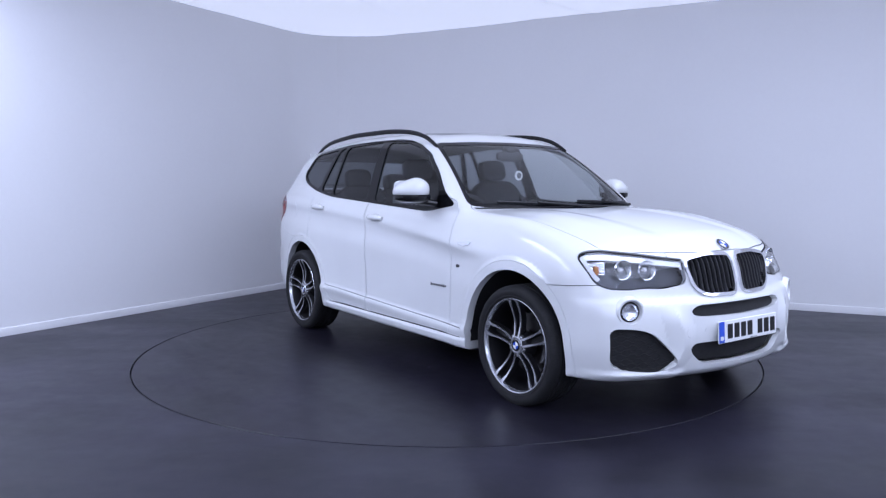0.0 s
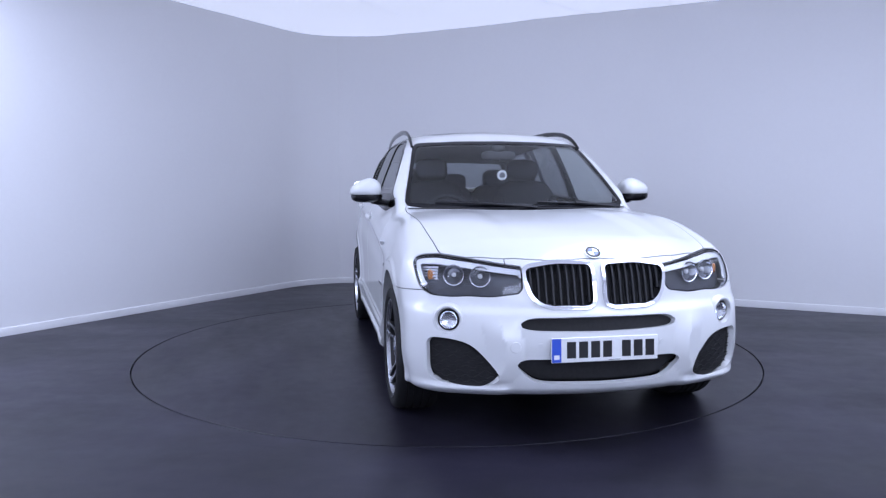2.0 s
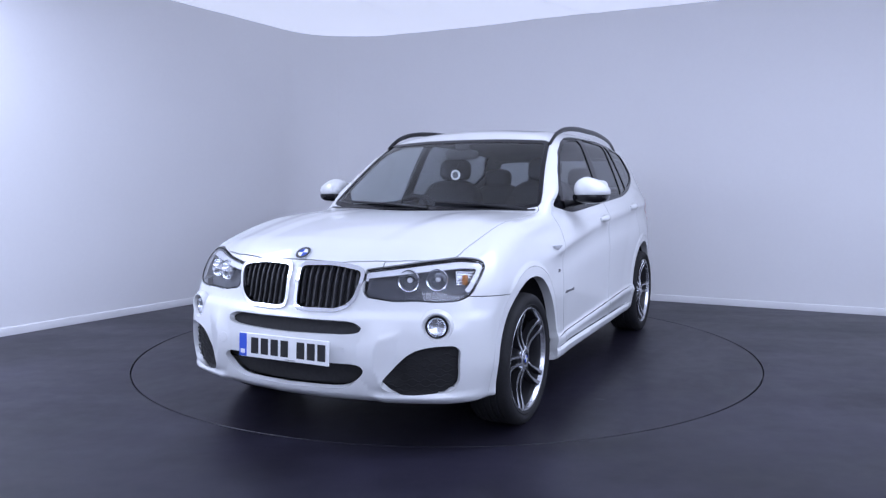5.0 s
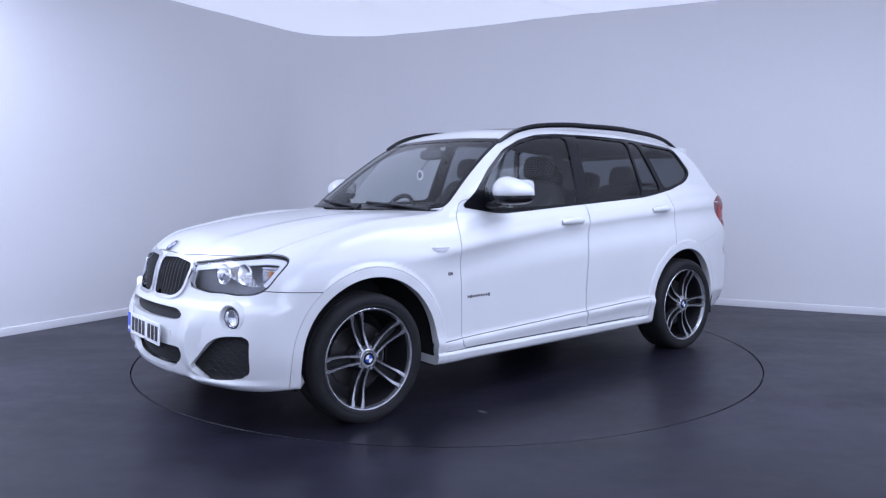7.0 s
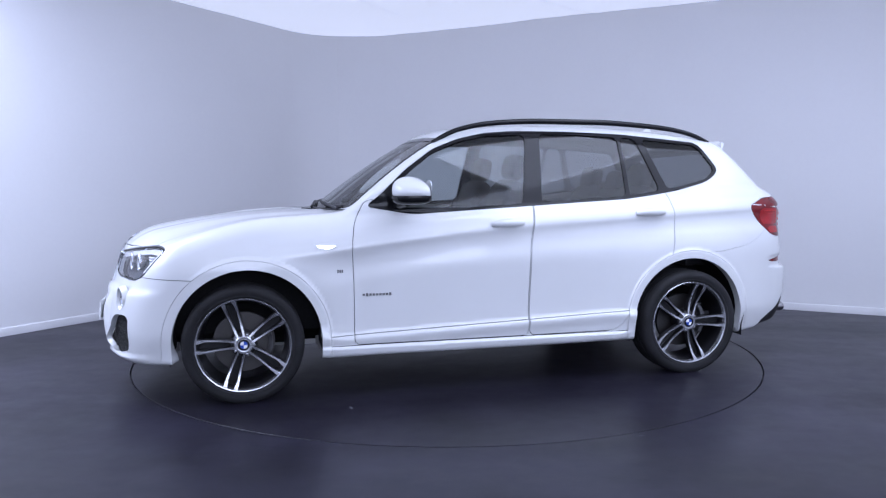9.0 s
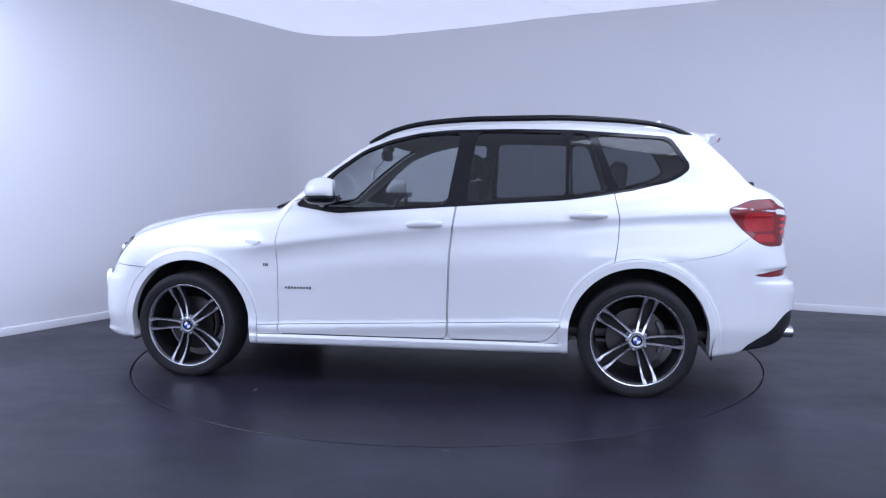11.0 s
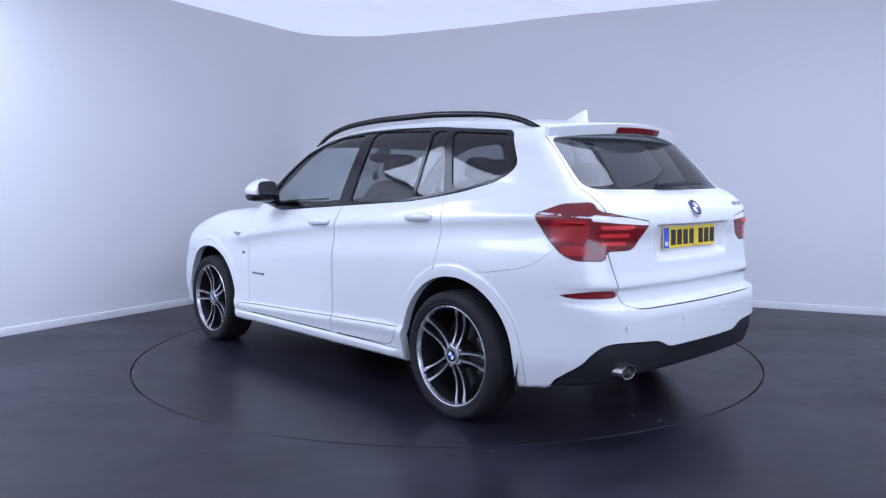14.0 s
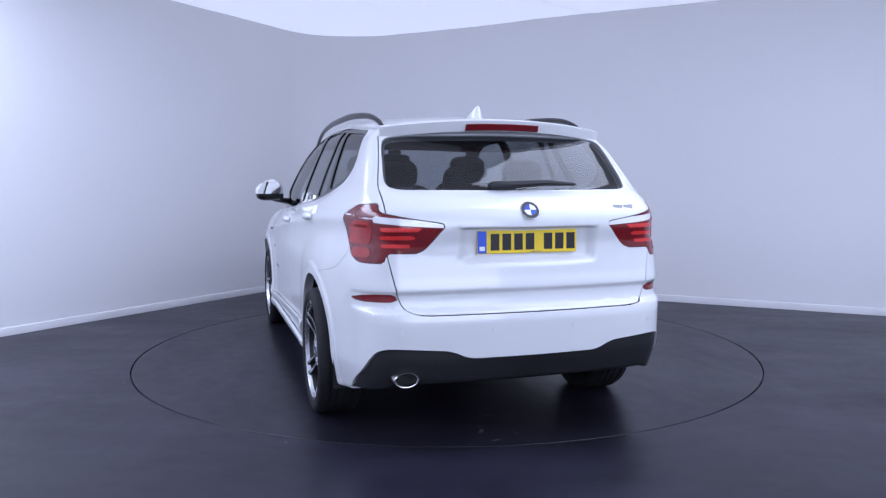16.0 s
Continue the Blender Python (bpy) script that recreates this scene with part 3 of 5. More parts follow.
def panel(name, mesh, mat, parent, label="", lip=0.018, plane_edge=False):
    """A skin piece as an object, its rim folded inwards."""
    p, n, q = mesh
    p, n = [tuple(v) for v in p], [tuple(v) for v in n]
    faces = []
    edges = {}
    for f in q.tolist():
        ring = []
        for a in f:
            if a not in ring:
                ring.append(a)
        if len(ring) < 3:
            continue
        # quads from flipped triangles keep their first three corners
        faces.append(ring)
        for k, a in enumerate(ring):
            b = ring[(k + 1) % len(ring)]
            if (b, a) in edges:
                del edges[(b, a)]
            else:
                edges[(a, b)] = 1
    if lip:
        rim = {}
        for a, b in edges:
            if not plane_edge and abs(p[a][1]) < 1e-6 and abs(p[b][1]) < 1e-6:
                continue
            na, nb = Vector(n[a]), Vector(n[b])
            along = (Vector(p[b]) - Vector(p[a])).normalized()
            out = along.cross(na + nb).normalized()
            ids = []
            for v, nn in ((a, na), (b, nb)):
                key = v
                if key not in rim:
                    rim[key] = (len(p), len(p) + 1)
                    p.append(p[v])
                    p.append(tuple(Vector(p[v]) - nn * lip))
                    n.append(tuple(out))
                    n.append(tuple(out))
                ids.append(rim[key])
            faces.append([ids[1][0], ids[0][0], ids[0][1], ids[1][1]])
    return finish(name, p, faces, mat, parent, label, normals=n)


SKIN = skin()

# outlines on the side (x, z), the front and the rear (y, z), and round the corners
WINDOW = [(0.70, 1.10), (0.47, 1.062), (0.40, 1.055), (0.12, 1.072), (-0.42, 1.103), (-0.98, 1.135), (-1.17, 1.159), (-1.37, 1.19), (-1.59, 1.242), (-1.67, 1.287),
          (-1.705, 1.332), (-1.592, 1.511), (-1.03, 1.559), (-0.64, 1.572), (-0.27, 1.571), (-0.08, 1.555), (0.10, 1.514), (0.27, 1.447), (0.45, 1.319), (0.62, 1.162)]
PANE_FRONT = [(0.49, 1.095), (0.12, 1.092), (-0.28, 1.112), (-0.345, 1.548), (-0.08, 1.535), (0.10, 1.494), (0.27, 1.427), (0.43, 1.305), (0.53, 1.19)]
PANE_REAR = [(-0.40, 1.122), (-0.985, 1.153), (-0.985, 1.537), (-0.64, 1.552), (-0.445, 1.553)]
PANE_SMALL = [(-1.010, 1.156), (-1.17, 1.18), (-1.235, 1.19), (-1.115, 1.531), (-1.010, 1.537)]
PANE_QUARTER = [(-1.290, 1.202), (-1.37, 1.212), (-1.58, 1.260), (-1.645, 1.298), (-1.677, 1.332), (-1.575, 1.493), (-1.165, 1.525)]
DOOR_FRONT = [(0.70, 1.14), (0.770, 1.01), (0.790, 0.88), (0.782, 0.70), (0.780, 0.45), (0.782, 0.303), (-0.292, 0.303), (-0.292, 0.50), (-0.305, 0.83), (-0.335, 1.07), (-0.345, 1.16)]
DOOR_REAR = [(-0.353, 1.16), (-0.341, 1.07), (-0.312, 0.83), (-0.299, 0.50), (-0.299, 0.303), (-0.855, 0.306), (-0.905, 0.325), (-0.955, 0.39), (-1.1, 0.62), (-1.25, 0.70), (-1.275, 0.79), (-1.292, 0.90), (-1.300, 1.03), (-1.265, 1.20), (-1.26, 1.22)]
SCREEN = [(-0.2, 1.075), (0.55, 1.080), (0.735, 1.098), (0.722, 1.16), (0.612, 1.49), (0.585, 1.522), (0.3, 1.535), (-0.2, 1.540)]
HOOD = [(0.70, -0.2), (0.70, 0.5), (0.78, 0.735), (1.20, 0.738), (1.60, 0.728), (1.86, 0.712), (1.92, 0.68), (2.04, 0.45), (2.075, 0.33), (2.112, 0.2), (2.125, -0.2)]
KIDNEY = [(0.018, 0.862), (0.016, 0.668), (0.05, 0.640), (0.26, 0.643), (0.33, 0.69), (0.362, 0.80), (0.352, 0.845), (0.2, 0.868)]
SLOT = [(-0.2, 0.617), (0.33, 0.612), (0.372, 0.598), (0.395, 0.575), (0.36, 0.558), (0.30, 0.552), (-0.2, 0.545)]
INTAKE = [(-0.2, 0.425), (0.37, 0.420), (0.407, 0.402), (0.397, 0.375), (0.33, 0.316), (0.27, 0.302), (-0.2, 0.292)]
SIDE_INTAKE = [(0.802, 0.512), (0.70, 0.510), (0.61, 0.487), (0.55, 0.43), (0.485, 0.350), (0.482, 0.318), (0.53, 0.290), (0.61, 0.284), (0.77, 0.303), (0.797, 0.34)]
HEADLIGHT = [(-1.775, 0.836), (-1.40, 0.873), (-1.15, 0.890), (-1.03, 0.884), (-0.980, 0.862), (-1.12, 0.728), (-1.21, 0.703), (-1.36, 0.697), (-1.44, 0.704), (-1.60, 0.700), (-1.775, 0.720)]
HATCH = [(-0.2, 1.53), (0.60, 1.495), (0.645, 1.30), (0.668, 1.2), (0.668, 0.92), (0.628, 0.73), (0.60, 0.665), (0.52, 0.648), (-0.2, 0.646)]
BACK_GLASS = [(-0.2, 1.482), (0.50, 1.470), (0.585, 1.460), (0.605, 1.42), (0.632, 1.25), (0.620, 1.215), (0.57, 1.205), (-0.2, 1.200)]
TAIL = [(-1.085, 1.083), (-1.27, 1.136), (-1.47, 1.145), (-1.49, 1.105), (-1.885, 1.050), (-1.74, 0.921), (-1.55, 0.920), (-1.545, 0.876), (-1.35, 0.876), (-1.265, 0.90), (-1.18, 0.975)]
REFLECTOR = [(0.815, 0.712), (0.74, 0.737), (0.632, 0.737), (0.628, 0.705), (0.78, 0.700)]
DIFFUSER = [(-0.2, 0.445), (0.32, 0.447), (0.40, 0.485), (0.62, 0.502), (0.70, 0.498), (0.74, 0.46), (0.785, 0.33), (0.79, 0.10), (-0.2, 0.10)]
SUNROOF = [(0.03, -0.2), (0.03, 0.40), (-0.02, 0.44), (-0.90, 0.44), (-0.95, 0.40), (-0.95, -0.2)]
FOG_AT = np.array([2.075, 0.705, 0.592])
FLAP = [(-1.60, 1.075), (-1.60, 0.945), (-1.75, 0.955), (-1.75, 1.085)]


def on_side(poly, times=2):
    return lambda p: np.maximum(inside_of(p[:, 0], p[:, 2], poly, times), 0.40 - p[:, 1])


def on_front(poly, grow=0.0, times=2):
    return lambda p: np.maximum(inside_of(p[:, 1], p[:, 2], poly, times) - grow, 1.6 - p[:, 0])


def on_rear(poly, times=2, limit=-1.8):
    return lambda p: np.maximum(inside_of(p[:, 1], p[:, 2], poly, times), p[:, 0] - limit)


def recess(name, mesh, depth, mat, parent, label="", both=False, wall=True):
    """A panel set back behind the skin, with walls out to it."""
    back = offset(mesh, -depth)
    ob = panel(name, back, mat, parent, label, lip=0)
    return ob


def build_body(car):
    rest = SKIN
    sides = (("", lambda m: m), ("", mirrored))

    def pair(name, mesh, mat, label="", lip=0.018, parents=None):
        obs = []
        for k, (tag, way) in enumerate(sides):
            obs.append(panel(name, way(mesh), mat, parents[k] if parents else car, label, lip))
        return obs

    # openings of the wheels
    def arch(which):
        return lambda p: np.minimum.reduce([np.where(p[:, 2] > o[1], np.hypot(p[:, 0] - o[0], p[:, 2] - o[1]), np.abs(p[:, 0] - o[0])) - o[which] for o in ARCH])
    hole = arch(2)
    rest = clip(rest, -np.maximum(hole(rest[0]), 0.45 - rest[0][:, 1]))
    # glass house
    win, rest = cut(rest, on_side(WINDOW, 1), 0.002)
    for poly, mat, lab in ((PANE_FRONT, GLASS_SIDE, "lightly tinted front door glass"), (PANE_REAR, GLASS_DARK, "dark privacy glass"), (PANE_SMALL, GLASS_DARK, "dark privacy glass"), (PANE_QUARTER, GLASS_DARK, "dark privacy glass")):
        piece, win = cut(win, on_side(poly, 1), 0.001)
        for ob in pair("side_window", offset(piece, -0.006), mat, lab, lip=0):
            ob.visible_shadow = False
    pair("window_trim", win, GLOSS_BLACK, "gloss black window surround and pillars", 0.02)
    screen, rest = cut(rest, lambda p: np.maximum(inside_of(p[:, 1], p[:, 2], SCREEN, 2), 0.12 - p[:, 0]), 0.004)
    g = inside_of(screen[0][:, 1], screen[0][:, 2], SCREEN, 2) + 0.022
    clear, band = clip(screen, g), clip(screen, -g)
    panel("windscreen", doubled(offset(clear, -0.002)), GLASS_CLEAR, car, "clear laminated windscreen", 0).visible_shadow = False
    panel("windscreen_edge", doubled(band), GLOSS_BLACK, car, "black windscreen border", 0.01)
    back, rest = cut(rest, on_rear(BACK_GLASS), 0.004)
    panel("rear_window", doubled(offset(back, -0.003)), GLASS_DARK, car, "dark privacy rear window", 0).visible_shadow = False
    # bonnet, lamps, grilles
    lamp, rest = cut(rest, lambda p: np.maximum(inside_of(p[:, 1] - p[:, 0], p[:, 2], HEADLIGHT, 1), np.maximum(1.6 - p[:, 0], 0.36 - p[:, 1])), 0.006)
    covers = pair("headlight", offset(lamp, -0.002), GLASS_LAMP, "clear headlight with chrome reflectors and amber indicator", 0.02)
    for ob in covers:
        ob.visible_shadow = False
    pair("lamp_housing", offset(lamp, -0.055), LAMP_BACK, "grey lamp housing", 0, covers)
    edge = inside_of(lamp[0][:, 1] - lamp[0][:, 0], lamp[0][:, 2], HEADLIGHT, 1)
    pair("lamp_gasket", offset(clip(lamp, -(edge + 0.005)), 0.001), SATIN_BLACK, "thin black rubber gasket", 0.008, covers)
    upper = 0.79 - lamp[0][:, 2] - 0.42 * np.maximum(lamp[0][:, 1] - lamp[0][:, 0] + 1.25, 0)
    guide = clip(lamp, np.maximum(np.abs(edge + 0.024) - 0.013, upper))
    pair("lamp_brow", offset(guide, -0.012), CLEAR_WHITE, "pale light guide round the lamp", 0.006, covers)
    kid, rest = cut(rest, on_front(KIDNEY), 0.0)
    g = inside_of(kid[0][:, 1], kid[0][:, 2], KIDNEY)
    ring, core = clip(kid, -(g + 0.017)), clip(kid, g + 0.017)
    rings = pair("kidney_grille", offset(ring, 0.010), CHROME, "chrome-framed black kidney grille", 0.05)
    pair("grille_backing", offset(core, -0.05), DARK_VOID, "", 0, rings)
    hood, rest = cut(rest, lambda p: np.maximum(inside_of(p[:, 0], p[:, 1], HOOD, 2), np.maximum(0.80 - p[:, 2], 0.5 - 0.9)), 0.005)
    panel("bonnet", doubled(hood), PAINT, car, "white bonnet")
    grilles = []
    for name, poly, deep in (("bumper_slot", SLOT, 0.03), ("lower_intake", INTAKE, 0.05)):
        piece, rest = cut(rest, on_front(poly), 0.0)
        grilles.append((panel(name, doubled(offset(piece, -deep)), DARK_VOID, car, "black plastic bumper intake", 0), piece))
    piece, rest = cut(rest, on_front(SIDE_INTAKE), 0.0)
    side_in = pair("side_intake", offset(piece, -0.035), DARK_VOID, "black honeycomb corner intake", 0)
    fog, rest = cut(rest, lambda p: np.linalg.norm(p - FOG_AT, axis=1) - 0.060, 0.0)
    pair("fog_surround", offset(fog, -0.035), SATIN_BLACK, "black fog lamp housing", 0)
    # corner lamps at the rear
    tail, rest = cut(rest, lambda p: np.maximum(inside_of(p[:, 1] + p[:, 0], p[:, 2], TAIL, 1), np.maximum(p[:, 0] + 1.8, 0.3 - p[:, 1])), 0.004)
    q, z = tail[0][:, 1] + tail[0][:, 0], tail[0][:, 2]
    bar = 1.094 + (q + 1.12) * 0.062
    strip = np.maximum(np.abs(z - bar) - np.where(q < -1.46, 0.015, 0.0045), -0.01 - (-1.13 - q))
    white, red = clip(tail, strip), clip(tail, -strip)
    reds = pair("tail_light", red, RED_DARK, "dark red tail light with a white strip", 0.03)
    pair("light_strip", offset(white, -0.002), CLEAR_WHITE, "white strip lens", 0.01, reds)
    for lo, hi, z0, z1, mat in ((-1.44, -1.20, 0.96, 1.066, RED_LENS), (-1.44, -1.26, 0.900, 0.945, RED_LENS), (-1.76, -1.50, 1.018, 1.036, RED_BRIGHT), (-1.72, -1.50, 0.982, 1.000, RED_BRIGHT), (-1.70, -1.50, 0.945, 0.962, RED_BRIGHT), (-1.42, -1.24, 1.03, 1.055, RED_BRIGHT)):
        box = [(lo, z0), (hi, z0), (hi, z1), (lo, z1)]
        g = inside_of(red[0][:, 1] + red[0][:, 0], red[0][:, 2], box, 1)
        pair("lamp_segment", offset(clip(red, g), 0.0025), mat, "", 0.006, reds)
    # tailgate, bumpers
    hatch, rest = cut(rest, on_rear(HATCH, 2), 0.005)
    panel("tailgate", doubled(hatch), PAINT, car, "white tailgate")
    refl, rest = cut(rest, on_rear(REFLECTOR, 1), 0.002)
    pair("rear_reflector", offset(refl, -0.002), RED_DARK, "red bumper reflector", 0.01)
    diff, rest = cut(rest, on_rear(DIFFUSER, 1, -1.95), 0.004)
    panel("rear_diffuser", doubled(offset(diff, -0.012)), SATIN_BLACK, car, "black rear bumper insert", 0.02)
    flare, rest = cut(rest, lambda p: np.maximum(arch(3)(p), 0.45 - p[:, 1]), 0.002)
    for way in (1, -1):
        pair("wheel_arch", clip(flare, -way * flare[0][:, 0]), PAINT, "white wheel arch trim", 0.05)
    seam = lambda p: np.minimum(p[:, 2] - (0.706 + (p[:, 0] - 1.70) * 0.07), p[:, 1] - 0.43)
    bumper, rest = cut(rest, lambda p: np.maximum(seam(p), 1.45 - p[:, 0]), 0.004)
    panel("front_bumper", doubled(bumper), PAINT, car, "white sports front bumper", 0.03)
    rear, rest = cut(rest, lambda p: np.maximum(p[:, 2] - seam_line(p[:, 0]), p[:, 0] + 1.45), 0.002)
    panel("rear_bumper", doubled(rear), PAINT, car, "white rear bumper", 0.03)
    roof, rest = cut(rest, lambda p: np.maximum(inside_of(p[:, 0], p[:, 1], SUNROOF, 1), 1.4 - p[:, 2]), 0.006)
    panel("sunroof", doubled(offset(roof, -0.002)), GLOSS_BLACK, car, "dark glass sunroof", 0.015)
    door, rest = cut(rest, on_side(DOOR_FRONT, 1), 0.004)
    clad = lambda p: p[:, 2] - 0.391 + 0.039 * p[:, 0]
    strip, door = cut(door, clad, 0.004)
    doors_f = pair("front_door", door, PAINT, "white front door")
    pair("door_cladding", strip, PAINT, "white lower door moulding", 0.012, doors_f)
    door, rest = cut(rest, on_side(DOOR_REAR, 1), 0.004)
    strip, door = cut(door, clad, 0.004)
    doors_r = pair("rear_door", door, PAINT, "white rear door")
    pair("door_cladding", strip, PAINT, "white lower door moulding", 0.012, doors_r)
    skirt, rest = cut(rest, lambda p: np.maximum(np.maximum(p[:, 2] - 0.300, np.abs(p[:, 0]) - 1.06), 0.3 - p[:, 1]), 0.004)
    pair("side_skirt", skirt, PAINT, "white side skirt", 0.03)
    fender, rest = cut(rest, lambda p: 0.772 - p[:, 0], 0.0)
    strip, fender = cut(fender, lambda p: np.maximum.reduce([clad(p), p[:, 0] - 1.1, 0.6 - p[:, 1], 0.30 - p[:, 2]]), 0.004)
    wings = pair("front_wing", fender, PAINT, "white front wing")
    pair("wing_moulding", strip, PAINT, "", 0.012, wings)
    panel("body_shell", doubled(rest), PAINT, car, "white roof, pillars and rear quarters", 0.02)
    g = np.maximum(inside_of(SKIN[0][:, 0], SKIN[0][:, 2], FLAP, 2), 0.4 - SKIN[0][:, 1])
    panel("fuel_flap", mirrored(offset(clip(SKIN, g), 0.002)), PAINT, car, "white fuel filler flap", 0.006)
    return rings, doors_f, doors_r, covers, reds


def skin_at(axis, u, v, lo, hi):
    """Where the skin lies along one axis, by halving between lo (inside) and hi (outside)."""
    for _ in range(15):
        mid = (lo + hi) / 2
        p = {"x": (mid, u, v), "y": (u, mid, v), "z": (u, v, mid)}[axis]
        inside = float(shape(*(np.array([c]) for c in p))[0]) < 0
        lo, hi = (mid, hi) if inside else (lo, mid)
    return (lo + hi) / 2


def front_x(y, z):
    return skin_at("x", y, z, 1.2, 2.6)


def rear_x(y, z):
    return skin_at("x", y, z, -1.2, -2.7)


def side_y(x, z):
    return skin_at("y", x, z, 0.2, 1.2)


def facing(at, towards, up=(0, 0, 1)):
    """A pose whose z looks along towards and whose y is as upright as can be."""
    z = Vector(towards).normalized()
    x = Vector(up).cross(z).normalized()
    y = z.cross(x)
    m = Matrix((x, y, z)).transposed().to_4x4()
    m.translation = Vector(at)
    return m


def circle(r, n=32, start=0.0, end=360.0, close=False):
    pts = [(r * math.cos(radians(start + (end - start) * k / n)), r * math.sin(radians(start + (end - start) * k / n))) for k in range(n + (1 if close else 0))]
    return pts


def roundel(parent, m, r, name="badge"):
    """A round badge: a dark ring with a bright rim and four plain quarters."""
    bm = bmesh.new()
    prism(bm, circle(r), 0.004, m)
    ob = part(name, bm, CHROME, parent, "round blue and white badge")
    bm = bmesh.new()
    prism(bm, circle(r * 0.93), 0.0048, m)
    top = ob if ob.parent and ob.parent.parent is None else parent
    part("badge_ring", bm, GLOSS_BLACK if name == "hub_cap" else INK, top)
    for k in range(4):
        bm = bmesh.new()
        prism(bm, [(0, 0)] + circle(r * 0.62, 10, 90 * k, 90 * k + 90, True), 0.0056, m)
        part("badge_quarter", bm, BADGE_BLUE if k % 2 else BADGE_WHITE, top)
    return ob


# ---- wheels, built once about the y axis and copied ----
def build_wheel(car):
    bm = bmesh.new()
    lathe(bm, [(0.250, 0.086), (0.243, 0.060), (0.240, -0.02), (0.232, -0.09), (0.252, -0.105), (0.262, -0.10), (0.25, -0.05), (0.25, 0.07)], 64)
    wheel = part("wheel", bm, ALLOY_DARK, car, "double-spoke alloy wheel with a machined face")
    bm = bmesh.new()
    tread = [(0.262, 0.098), (0.268, 0.108), (0.279, 0.114), (0.283, 0.112), (0.300, 0.118), (0.318, 0.114), (0.330, 0.104), (0.337, 0.090)]
    mid = []
    for y in (0.058, 0.020, -0.020, -0.058):
        mid += [(0.340, y + 0.006), (0.333, y + 0.004), (0.333, y - 0.004), (0.340, y - 0.006)]
    lathe(bm, tread + mid + [(r, -y) for r, y in tread[::-1]], 72, closed=True)
    for v in bm.verts:
        if v.co.z < -HUB_Z:
            v.co.y *= 1.0 + 0.4 * (-HUB_Z - v.co.z) / 0.01
            v.co.z = -HUB_Z
    bmesh.ops.recalc_face_normals(bm, faces=bm.faces)
    part("tyre", bm, RUBBER, wheel, "black low-profile tyre")
    bm = bmesh.new()
    lathe(bm, [(0.2665, 0.098), (0.2670, 0.106), (0.2635, 0.109), (0.2575, 0.107), (0.2545, 0.101), (0.2500, 0.085)], 72)
    bmesh.ops.recalc_face_normals(bm, faces=bm.faces)
    part("rim_lip", bm, ALLOY, wheel, "bright machined rim lip")

    def arm(spread_in, spread_out, side, w0, w1, w2, lift, thick):
        """One arm of a double spoke, from the hub out to the rim."""
        b = bmesh.new()
        rings = []
        for k in range(11):
            t = k / 10
            r = 0.040 + (0.2555 - 0.040) * t
            off = side * (spread_in + (spread_out - spread_in) * t)
            w = (w0 + (w1 - w0) * t * 2 if t < 0.5 else w1 + (w2 - w1) * ((t - 0.5) * 2) ** 3) / 2
            y = 0.090 - 0.018 * math.sin(math.pi * min(1, t * 1.1)) + 0.014 * t ** 3 + lift
            if t > 0.8:
                off -= side * (t - 0.8) * 0.035
            rings.append([b.verts.new((off - w, y, r)), b.verts.new((off + w, y, r)), b.verts.new((off + w * 1.15, y - thick, r)), b.verts.new((off - w * 1.15, y - thick, r))])
        for p, q in zip(rings, rings[1:]):
            for k in range(4):
                b.faces.new((p[k], p[(k + 1) % 4], q[(k + 1) % 4], q[k]))
        b.faces.new(rings[0])
        b.faces.new(rings[-1][::-1])
        bmesh.ops.recalc_face_normals(b, faces=b.faces)
        return b
    for k in range(5):
        turn = Matrix.Rotation(radians(72 * k), 4, "Y")
        for side in (-1, 1):
            b = arm(0.0165, 0.036, side, 0.0125, 0.0100, 0.024, 0.0, 0.005)
            bmesh.ops.transform(b, matrix=turn, verts=b.verts)
            part("spoke", b, ALLOY, wheel, "bright machined spoke face")
            b = arm(0.0165, 0.036, side, 0.0155, 0.0125, 0.028, -0.0045, 0.034)
            bmesh.ops.transform(b, matrix=turn, verts=b.verts)
            part("spoke_flank", b, ALLOY_DARK, wheel, "dark painted spoke flank")
        b = bmesh.new()
        block(b, (0, 0.036, 0.15), (0.046, 0.012, 0.20), 0.003, 1)
        bmesh.ops.transform(b, matrix=turn, verts=b.verts)
        part("spoke_web", b, DARK_VOID, wheel)
        turn2 = Matrix.Rotation(radians(72 * k + 36), 4, "Y")
        b = bmesh.new()
        lathe(b, [(0.0001, 0.086), (0.008, 0.085), (0.010, 0.082), (0.011, 0.060)], 10, turn2 @ Matrix.Translation((0, 0, 0.057)))
        part("wheel_bolt", b, ALLOY, wheel)
    bm = bmesh.new()
    lathe(bm, [(0.0001, 0.088), (0.044, 0.088), (0.052, 0.084), (0.070, 0.070), (0.078, 0.040), (0.078, 0.0)], 40)
    part("hub", bm, ALLOY_DARK, wheel)
    bm = bmesh.new()
    lathe(bm, [(0.033, 0.0895), (0.037, 0.0915), (0.047, 0.0905), (0.051, 0.087)], 32)
    part("hub_ring", bm, ALLOY, wheel)
    m = facing((0, 0.088, 0), (0, 1, 0))
    roundel(wheel, m, 0.034, "hub_cap")
    bm = bmesh.new()
    lathe(bm, [(0.06, -0.012), (0.172, -0.012), (0.174, -0.020), (0.172, -0.034), (0.06, -0.034)], 48)
    part("brake_disc", bm, DISC, wheel, "worn steel brake disc")
    bm = bmesh.new()
    for k in range(9):
        a = radians(150 + 6.5 * k)
        block(bm, (0.150 * math.cos(a), -0.012, 0.150 * math.sin(a)), (0.024, 0.060, 0.062), 0.004, 1, Matrix.Rotation(-a, 4, "Y"))
